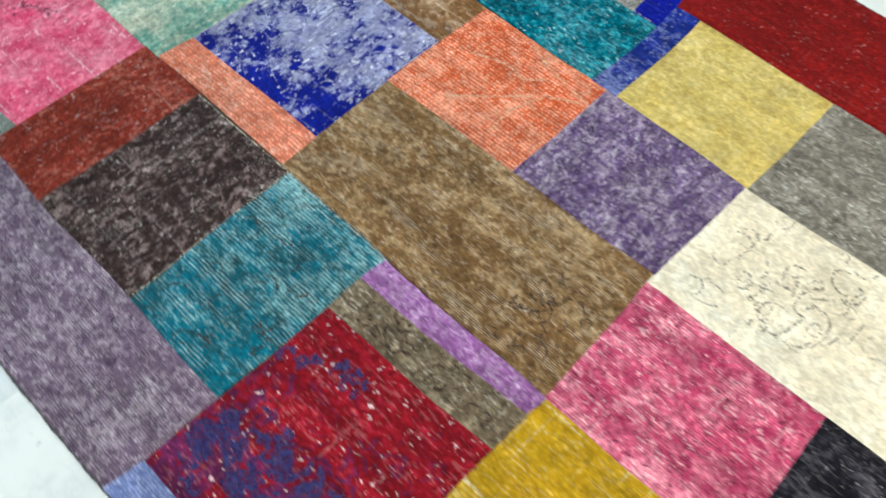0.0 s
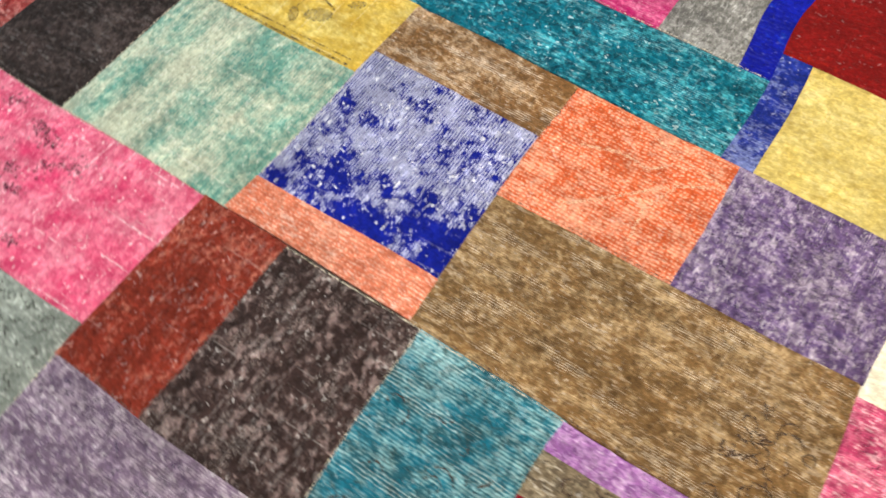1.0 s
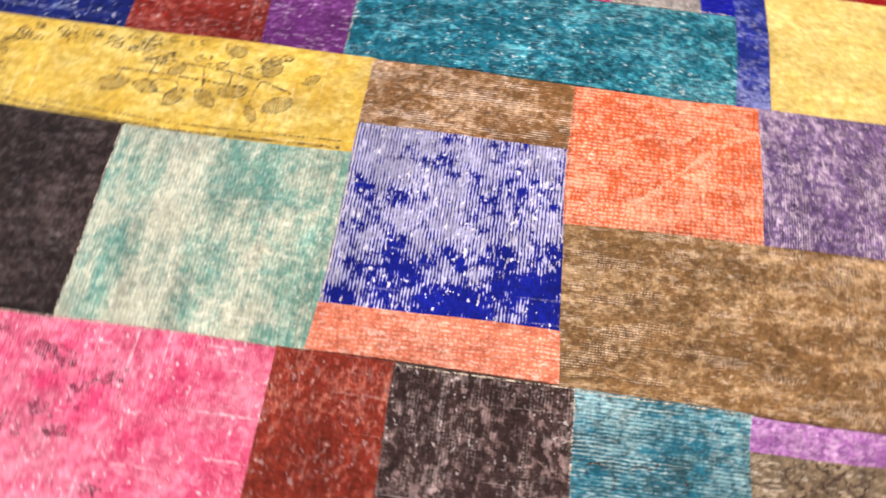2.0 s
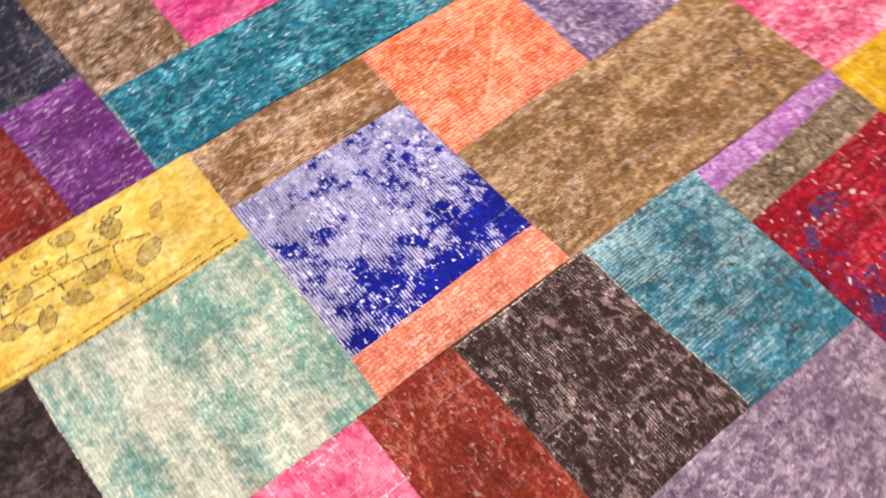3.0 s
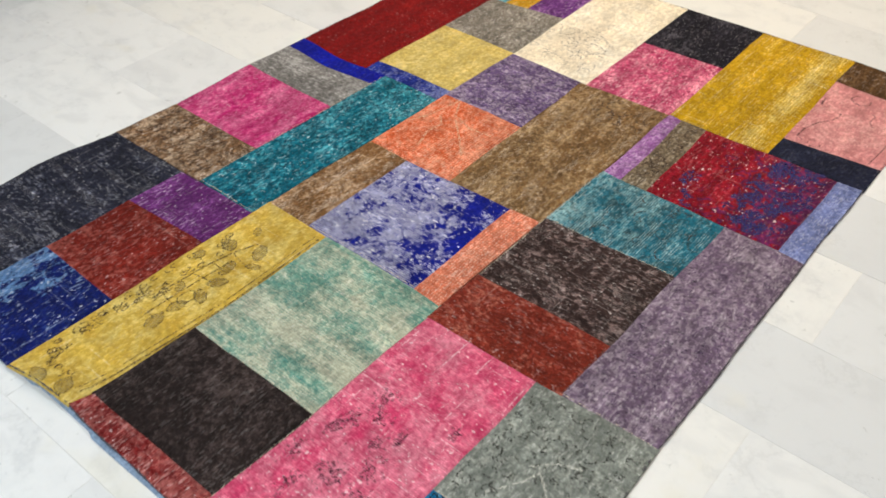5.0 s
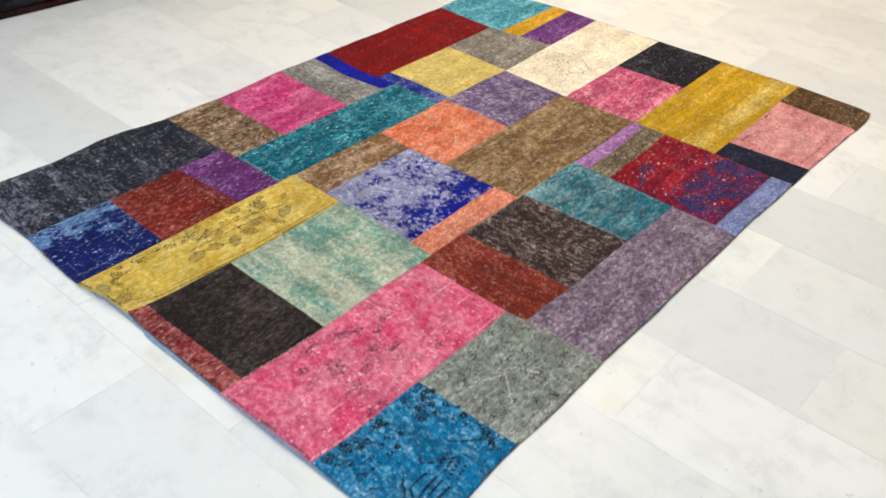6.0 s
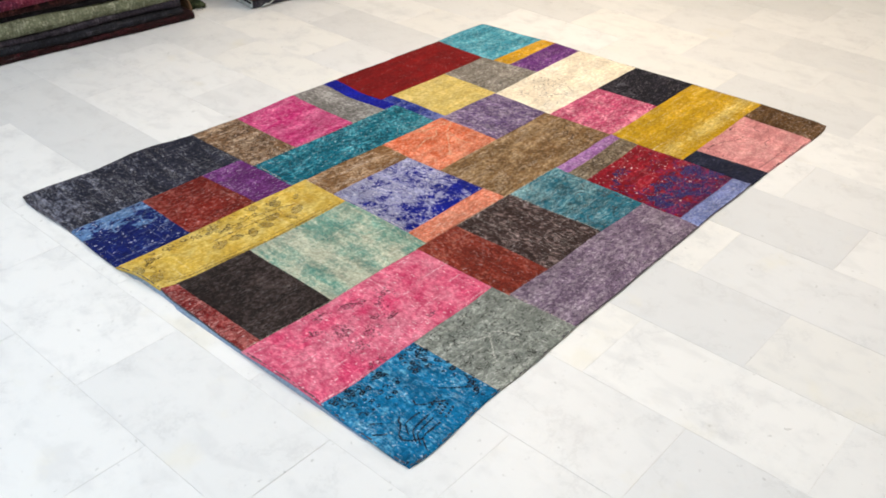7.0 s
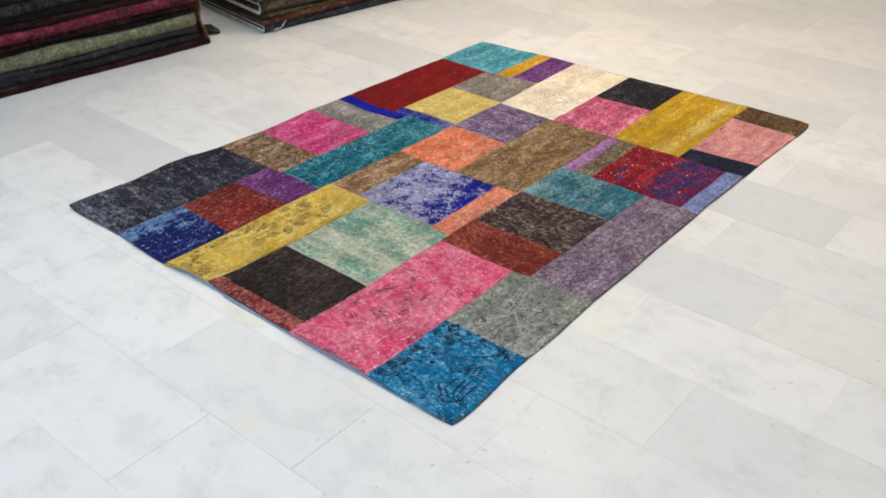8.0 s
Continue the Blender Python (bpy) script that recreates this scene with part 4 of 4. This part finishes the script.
hooks("scroll_pattern", "dark scrolling hooks", "sage", INK_SCROLL, 170, 0.362, 0.675, 0.03, 0.285, 0.0025, 0.0055, 0.0042)
hooks("scroll_pattern", "dark scrolling remains", "olive", INK_EARTH, 26, 1.43, 1.75, 0.475, 0.53, 0.005, 0.013, 0.005)
hooks("scroll_pattern", "dark remains of a pattern", "big_brown", INK_EARTH, 22, 1.62, 1.745, 0.61, 0.80, 0.006, 0.016, 0.004)
hooks("sprig_pattern", "navy sprigs among the flowers", "crimson", INK_NAVY, 60, 1.43, 1.765, 0.10, 0.27, 0.005, 0.012, 0.009)
hooks("fleck_pattern", "dark violet flecks", "lavender", INK_VIOLET, 90, 1.45, 1.745, 0.905, 1.145, 0.002, 0.006, 0.0048)
hooks("fleck_pattern", "dark violet flecks", "mauve", INK_VIOLET, 110, 0.72, 1.39, 0.035, 0.22, 0.002, 0.006, 0.0045)
hooks("fleck_pattern", "dark remains of a pattern", "tan", INK_EARTH, 34, 0.69, 0.85, 1.41, 1.71, 0.004, 0.01, 0.005)
hooks("scroll_pattern", "dark scrolling remains", "teal_ribbed", INK_EARTH, 16, 1.17, 1.39, 0.25, 0.50, 0.006, 0.014, 0.0035)
bm = bmesh.new()
for k in range(90):
    x, y, a = rnd.uniform(1.79, 2.09), rnd.uniform(0.605, 0.85), rnd.gauss(0.9, 0.35)
    d = rnd.uniform(0.004, 0.011)
    stroke(bm, [(x, y), (x + d * math.cos(a), y + d * math.sin(a))], 0.004, 0.004)
part("dash_pattern", bm, INK_WINE, P["pink"], "wine red dashes of an old pattern")["kind"] = "stuff"

# pale seam thread showing along some of the joins
bm = bmesh.new()
for line in (((0.51, 0.172), (0.47, 0.13), (0.43, 0.085)), ((0.56, 0.10), (0.54, 0.15), (0.50, 0.19)), ((0.40, 0.22), (0.46, 0.18), (0.50, 0.165))):
    stroke(bm, list(line), 0.0045)
part("crease_pattern", bm, ink_material("pale_ink", (206, 204, 192), 0.5, 0.0, 0.7), P["sage"], "pale worn creases")["kind"] = "stuff"
THREAD = ink_material("seam_thread", (196, 182, 160), 0.53)
THREAD_DARK = ink_material("dark_seam_thread", (84, 66, 56), 0.54)
for key, mat, lines in (("dark_brown", THREAD, (((0.87, 0.594), (1.142, 0.594), (1.157, 0.24)),)), ("teal_ribbed", THREAD, (((1.144, 0.592), (1.41, 0.588)),)), 
                        ("teal", THREAD, (((0.676, 1.386), (0.676, 1.186)), ((0.68, 1.387), (1.02, 1.38), (1.38, 1.373)))), ("orange", THREAD_DARK, (((1.105, 1.16), (1.106, 0.884), (1.436, 0.892)),)), ("blue", THREAD, (((0.735, 1.03), (0.735, 0.69)),)),
                        ("big_brown", THREAD_DARK, (((1.112, 0.6), (1.44, 0.594), (1.772, 0.591)),)), ("big_pink", THREAD, (((0.02, 0.6), (0.34, 0.6), (0.68, 0.599)),)), ("maroon", THREAD_DARK, (((0.866, 0.59), (0.869, 0.245)), ((0.69, 0.24), (0.865, 0.241)))),
                        ("mauve", THREAD, (((0.692, 0.236), (0.696, 0.022)),)), ("gold", THREAD_DARK, (((1.778, 0.588), (1.777, 0.288)),)), ("green", THREAD, (((0.325, 0.964), (0.3245, 0.608)),)), ("sage", THREAD, (((0.343, 0.296), (0.348, 0.016)),))):
    for line in lines:
        bm = bmesh.new()
        stroke(bm, [sway(x, y) for x, y in along(list(line), 0.01)], 0.0026)
        part("seam_thread", bm, mat, P[key], "broken line of seam thread")

# outline of the rug, counter-clockwise from the near corner
OUTLINE = [(0.008, 0.001), (0.349, 0.012), (0.697, 0.018), (1.05, 0.018), (1.408, 0.020), (1.785, 0.018), (1.905, 0.016), (2.273, 0.005), (2.439, 0.004), (2.440, 0.282),
           (2.426, 0.594), (2.411, 0.869), (2.398, 1.168), (2.394, 1.377), (2.361, 1.715), (2.037, 1.713), (1.390, 1.731), (1.162, 1.738), (0.868, 1.726), (0.665, 1.739), (0.003, 1.774), (0.010, 1.466), (-0.002, 1.184), (0.018, 0.990), (0.006, 0.600), (0.012, 0.299)]


def tube(bm, places, radius, sides=7, closed=True):
    rings = []
    n = len(places)
    for k, p in enumerate(places):
        q, r = Vector(places[(k + 1) % n] if closed or k < n - 1 else p), Vector(places[k - 1] if closed or k else p)
        d = (q - r).normalized()
        side = d.cross(Vector((0, 0, 1))).normalized()
        up = side.cross(d)
        rad = radius(k) if callable(radius) else radius
        rings.append([bm.verts.new(Vector(p) + side * rad * math.cos(2 * math.pi * s / sides) + up * rad * math.sin(2 * math.pi * s / sides)) for s in range(sides)])
    for k in range(n if closed else n - 1):
        a, b = rings[k], rings[(k + 1) % n]
        for s in range(sides):
            bm.faces.new((a[s], a[(s + 1) % sides], b[(s + 1) % sides], b[s])).smooth = True
    if not closed:
        bm.faces.new(rings[0][::-1]), bm.faces.new(rings[-1])
    return bm


bm = bmesh.new()
rim = [sway(x, y) for x, y in along(OUTLINE, 0.02, True)]
low = [bm.verts.new((x, y, 0.001)) for x, y in rim]
bmesh.ops.triangle_fill(bm, edges=[bm.edges.new((low[k], low[(k + 1) % len(low)])) for k in range(len(low))], use_beauty=True)
part("backing", bm, BACKING, rug, "grey-blue woven backing cloth")
bm = tube(bmesh.new(), [(x, y, lift(x, y) - 0.004) for x, y in [sway(x, y) for x, y in along(OUTLINE, 0.006, True)]], lambda k: 0.0026 + 0.0005 * math.sin(k * 1.7) + 0.0005 * math.sin(k * 0.37))
part("edge_binding", bm, BINDING, rug, "dark grey overcast edge binding")

# lining strip at the curled edge; its blue also paints the bluish shade there
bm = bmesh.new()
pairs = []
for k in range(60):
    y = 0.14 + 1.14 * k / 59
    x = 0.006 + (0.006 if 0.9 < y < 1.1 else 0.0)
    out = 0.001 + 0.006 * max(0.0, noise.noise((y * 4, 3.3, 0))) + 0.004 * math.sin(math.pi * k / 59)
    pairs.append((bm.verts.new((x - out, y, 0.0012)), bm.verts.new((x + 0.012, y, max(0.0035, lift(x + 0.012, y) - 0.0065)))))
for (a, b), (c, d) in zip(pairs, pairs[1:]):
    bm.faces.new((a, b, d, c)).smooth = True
lining = part("lining", bm, plain("lining_shade_cloth", (140, 158, 180), 0.95, 0.25, 120.0), rug, "pale blue strip for lining cloth and bluish shade at the edge")
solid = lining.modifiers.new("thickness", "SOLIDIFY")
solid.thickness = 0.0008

# ---- stacks of folded rugs ----


def folded_rug(name, label, mat, edge_mat, width, depth, height, place, cloth=0.45, seed=1, sag=0.006):
    """A rug folded over once, its round fold to the front. place: pose of the front-right foot."""
    t, r = height * cloth * 0.5, height / 2
    prof = []
    for k in range(9):
        a = math.pi / 2 + math.pi * k / 8
        prof.append((r + r * math.cos(a) * 0.85, r + r * math.sin(a)))
    outer = [(depth, height)] + prof + [(depth, 0.0)]
    ri = max(0.002, r - t)
    inner = [(depth, r - ri)] + [(r + ri * math.cos(math.pi * 1.5 - math.pi * k / 8) * 0.85, r + ri * math.sin(math.pi * 1.5 - math.pi * k / 8)) for k in range(9)] + [(depth, r + ri)]
    ring = outer + inner
    bm = bmesh.new()
    n = max(8, int(width / 0.05))
    rows = []
    for k in range(n + 1):
        x = -width * k / n
        wav = sag * noise.noise((x * 2.5, seed * 3.7, 0)) + 0.002 * noise.noise((x * 17, seed * 1.3, 0))
        fwd = 0.020 * noise.noise((x * 2.1, seed * 2.1, 4.0)) + 0.005 * noise.noise((x * 9, seed * 1.1, 7.0))
        rows.append([bm.verts.new((x, y + fwd, max(0.0005, z + wav * (0.2 + z / height)))) for y, z in ring])
    m = len(ring)
    for k in range(n):
        for s in range(m):
            bm.faces.new((rows[k][s], rows[k + 1][s], rows[k + 1][(s + 1) % m], rows[k][(s + 1) % m])).smooth = True
    half = len(outer)
    for row, flip in ((rows[0], False), (rows[-1], True)):
        for s in range(half - 1):
            f = (row[s], row[s + 1], row[m - 2 - s], row[m - 1 - s])
            bm.faces.new(f[::-1] if flip else f).material_index = 1
    bmesh.ops.recalc_face_normals(bm, faces=bm.faces[:])
    ob = link_mesh(name, bm, mat)
    ob.data.materials.append(edge_mat)
    ob.matrix_world = place
    return tagged(ob, label, "folded rug", "stacked folded rugs")


TANEDGE = plain("tan_edge", (120, 92, 66), 0.95, 0.3, 90.0)
PALE = plain("pale_edge", (176, 180, 178), 0.95, 0.35, 60.0)
DARKEDGE = plain("dark_edge", (52, 42, 34), 0.95, 0.3, 90.0)
# bottom to top: label, colours, height, how far it reaches past the one below
STACK_A = [
    ("burgundy folded rug at the foot of a stack", ((42, 10, 19), (68, 30, 36), (26, 8, 13)), 0.034, 0.02, 0.45),
    ("charcoal grey folded rug in a stack", ((36, 36, 41), (62, 61, 66), (22, 22, 27)), 0.032, -0.03, 0.45),
    ("mauve grey folded rug in a stack", ((58, 53, 60), (88, 82, 88), (36, 33, 39)), 0.032, -0.035, 0.45),
    ("pale sage green folded rug in a stack", ((122, 125, 103), (168, 168, 148), (96, 100, 80)), 0.070, -0.03, 0.45),
    ("near-black folded rug in a stack", ((20, 17, 20), (38, 33, 36), (12, 10, 13)), 0.030, -0.045, 0.45),
    ("brown maroon folded rug in a stack", ((46, 23, 24), (82, 46, 42), (24, 16, 18)), 0.036, -0.015, 0.45),
    ("rose pink folded rug with navy spots in a stack", ((112, 42, 58), (150, 84, 98), (34, 30, 54)), 0.048, -0.008, 0.45),
    ("dark wine red folded rug in a stack", ((36, 9, 16), (56, 22, 28), (22, 7, 12)), 0.032, -0.02, 0.45),
    ("black-brown folded rug in a stack", ((20, 12, 15), (38, 26, 27), (11, 8, 9)), 0.034, -0.03, 0.45),
    ("grey mottled folded rug in a stack", ((40, 39, 42), (78, 74, 74), (20, 20, 24)), 0.05, -0.03, 0.45),
    ("dark green-grey folded rug in a stack", ((14, 20, 20), (34, 42, 40), (8, 12, 12)), 0.05, -0.02, 0.45),
    ("dark brown folded rug in a stack", ((42, 30, 27), (74, 58, 50), (26, 18, 17)), 0.06, -0.03, 0.45),
]
STACK_B = [
    ("slate blue folded rug with pale edge, bottom of a stack", ((58, 57, 66), (96, 94, 100), (36, 36, 44)), 0.052, 0.0, 0.8),
    ("rust brown folded rug in a stack", ((84, 48, 40), (122, 92, 76), (46, 30, 27)), 0.026, -0.012, 0.45),
    ("olive folded rug in a stack", ((78, 70, 48), (118, 106, 80), (46, 40, 30)), 0.024, 0.0, 0.45),
    ("brown folded rug with thick pale edge in a stack", ((84, 72, 64), (124, 110, 98), (50, 42, 40)), 0.07, -0.006, 0.52),
    ("taupe folded rug in a stack", ((82, 72, 64), (120, 106, 96), (52, 44, 40)), 0.05, -0.02, 0.45),
    ("faded blue folded rug in a stack", ((70, 98, 136), (150, 164, 184), (40, 56, 92)), 0.05, -0.03, 0.45),
]


def stack(name, rugs, foot, turn, width, depth, edges):
    z, made = 0.001, []
    for k, (label, colours, height, out, cloth) in enumerate(rugs):
        mat = carpet(name, *colours, Wear=0.25, WearScale=9, Rib=0.35, RibGap=0.016, RibAxis=1, DarkAmt=0.9, DarkScale=9, Dash=0.1, Speck=0.0, Pit=0.3, Mottle=0.15, Fleck=0.4, Blot=0.35, Line=0.2, Seed=k * 3.1)
        place = pose(foot[0], foot[1], z, 0, 0, turn + 0.5 * math.sin(k * 2.3)) @ Matrix.Translation((out, -out * 0.4 + 0.008 * math.sin(k * 5.1), 0))
        made.append(folded_rug("folded_rug", label, mat, edges[k % len(edges)], width, depth, height, place, cloth=cloth, seed=k + 3 * len(rugs), sag=0.013))
        z += height * 0.965
    return made


pile_a = stack("stacked_rug_pile", STACK_A, (1.413, 2.79), -6.2, 2.3, 1.0, [TANEDGE, DARKEDGE])
pile_b = stack("stacked_rug_pale", STACK_B, (3.45, 2.40), -9.2, 1.76, 1.1, [PALE, DARKEDGE, DARKEDGE, PALE, DARKEDGE, PALE])

# a corner of the rose rug's tan backing hangs down the end of the pile
bm = bmesh.new()
sheet = []
for k in range(9):
    v = k / 8
    sheet.append([bm.verts.new((0.012 + 0.03 * v + 0.012 * math.sin(9 * v + 3 * u), 0.055 + 0.17 * u + 0.02 * noise.noise((u * 3, v * 3, 1)), 0.012 - v * (0.235 + 0.02 * math.sin(8 * u)))) for u in (0, 0.17, 0.34, 0.5, 0.67, 0.84, 1.0)])
for r0, r1 in zip(sheet, sheet[1:]):
    for k in range(6):
        bm.faces.new((r0[k], r0[k + 1], r1[k + 1], r1[k])).smooth = True
flap = part("hanging_corner", bm, TANEDGE, pile_a[6], "tan backing of a hanging corner")
flap.modifiers.new("thickness", "SOLIDIFY").thickness = 0.006

# pale loose cord on the fold at the foot of the other stack
cord = [(-1.71 + 0.10 * k / 12, -0.004 - 0.004 * math.sin(k * 0.9), 0.006 + 0.052 * (k / 12) ** 1.6 + 0.008 * math.sin(k * 0.8)) for k in range(13)]
part("cord", tube(bmesh.new(), cord, 0.0035, 6, False), PALE, pile_b[0], "pale loose cord")

# crumpled green cloth on the floor at the end of the first stack
GREEN = carpet("green_cloth", (46, 56, 38), (78, 86, 60), (20, 26, 18), Wear=0.3, WearScale=24, Dash=0.2)
bundle = tagged(new("cloth_bundle"), "small crumpled dark green cloth bundle on the floor", "cloth")
bundle.location, bundle.scale = (1.525, 2.92, 0.0), (0.68, 0.68, 0.68)
for name, (x, y, z, sx, sy, sz), seed in (("fold", (0.0, 0.0, 0.026, 0.075, 0.05, 0.03), 1), ("fold", (0.035, -0.02, 0.022, 0.05, 0.035, 0.024), 2), ("fold", (-0.04, 0.01, 0.04, 0.05, 0.04, 0.032), 3), ("fold", (0.01, 0.012, 0.054, 0.05, 0.03, 0.018), 4)):
    bm = bmesh.new()
    bmesh.ops.create_icosphere(bm, subdivisions=3, radius=1)
    for w in bm.verts:
        c = w.co
        f = 1 + 0.3 * noise.noise((c.x * 1.6, c.y * 1.6, c.z * 1.6 + seed * 5)) + 0.16 * math.sin(c.x * 7 + c.z * 5 + seed)
        w.co = (x + c.x * sx * f, y + c.y * sy * f, max(0.001, z + c.z * sz * f))
    for f in bm.faces:
        f.smooth = True
    part(name, bm, GREEN, bundle)
bm = bmesh.new()
rnd = random.Random(8)
for k in range(18):
    a = rnd.uniform(-1.9, 0.5)
    tube(bm, [(0.06 * math.cos(a) + 0.012 * j * math.cos(a), 0.04 * math.sin(a) + 0.012 * j * math.sin(a) + 0.002 * j * rnd.uniform(-1, 1), max(0.002, 0.012 - 0.004 * j)) for j in range(4)], 0.0018, 4, False)
part("fringe", bm, GREEN, bundle)["kind"] = "stuff"

# ---- ceiling lights, added fixtures that stay out of view ----
GLOW, gnet, gbsdf = material("lamp_diffuser")
gbsdf.inputs["Emission Color"].default_value, gbsdf.inputs["Emission Strength"].default_value = (1, 0.97, 0.92, 1), 2.0
FRAME = plain("lamp_frame", (225, 225, 225), 0.4, 0.02)
light0 = None
for x, y, *_ in ADDED_PANELS:
    if light0 is None:
        light0 = tagged(new("ceiling_light"), "added square white flush ceiling panel light, out of view", "ceiling light", "ceiling panel lights")
        bm = bmesh.new()
        for a in ((-0.32, -0.32, 0.32, -0.29), (-0.32, 0.29, 0.32, 0.32), (-0.32, -0.29, -0.29, 0.29), (0.29, -0.29, 0.32, 0.29)):
            box(bm, a[0], a[1], -0.03, a[2], a[3], -0.001, 0.002)
        part("frame", bm, FRAME, light0)
        part("diffuser", box(bmesh.new(), -0.288, -0.288, -0.02, 0.288, 0.288, -0.004), GLOW, light0)
        light0.matrix_world = pose(x, y, CEILING)
    else:
        copy_thing(light0, pose(x, y, CEILING))

# ---- floor tiles ----
TW, TL, GAP = 0.305, 0.610, 0.0005


def tile_mesh():
    bm = box(bmesh.new(), -TW / 2 + GAP, -TL / 2 + GAP, -0.012, TW / 2 - GAP, TL / 2 - GAP, 0.0)
    tops = [e for e in bm.edges if all(v.co.z > -0.001 for v in e.verts)]
    bmesh.ops.bevel(bm, geom=tops, offset=0.0005, segments=1, affect="EDGES")
    me = bpy.data.meshes.new("tile")
    bm.to_mesh(me)
    bm.free()
    me.materials.append(MARBLE)
    return me


TILE = tile_mesh()
# tiles (column, row) that stand out as white, grey or creamy
WHITE = {(-1, 3), (0, 4), (0, 6), (-1, 5), (2, 6), (3, 7), (6, 0), (2, -2), (2, 0), (4, 0), (7, -1), (4, 6), (5, 7), (0, 2), (7, 7), (8, 4), (9, 3)}
GREY = {(1, 7), (0, 8), (3, -1), (5, -1), (8, 0), (12, 2), (6, 6), (1, 5), (10, 0), (9, 5), (11, 3)}
CREAM = {(3, -3), (4, 0), (2, 0), (5, 7), (7, 5), (9, 3), (4, 6), (8, 2)}


def tile_tone(i, j):
    rnd = random.Random(i * 31 + j * 7 + 5)
    grey = rnd.uniform(0.0, 0.15) if (i, j) in WHITE else rnd.uniform(0.8, 1.0) if (i, j) in GREY else rnd.uniform(0.25, 0.65)
    return (grey, rnd.uniform(0.7, 1.0) if (i, j) in CREAM else rnd.uniform(0.0, 0.3), 0.0, 1.0)


rest = bmesh.new()
for i in range(-13, 25):
    for j in range(-15, 24):
        if (i + j) % 2:
            continue
        x, y = -0.05 + TW * (i + 0.5), -0.10 + TW * (j + 1)
        left, right, near, end = max(X0, x - TW / 2 + GAP), min(X1, x + TW / 2 - GAP), max(Y0, y - TL / 2 + GAP), min(Y1, y + TL / 2 - GAP)
        if right - left < 0.01 or end - near < 0.01:
            continue
        if -2.2 < x < 5.3 and -2.4 < y < 4.4:
            ob = new("tile", TILE)
            ob.matrix_world = pose(x, y, random.uniform(-0.0003, 0.0003), random.uniform(-0.04, 0.04), random.uniform(-0.04, 0.04))
            ob.parent, ob.color = floor, tile_tone(i, j)
        else:
            box(rest, left, near, -0.012, right, end, 0.0)
far = link_mesh("tiles", rest, MARBLE, floor)
far["kind"], far.color = "stuff", (0.45, 0.2, 0.0, 1.0)
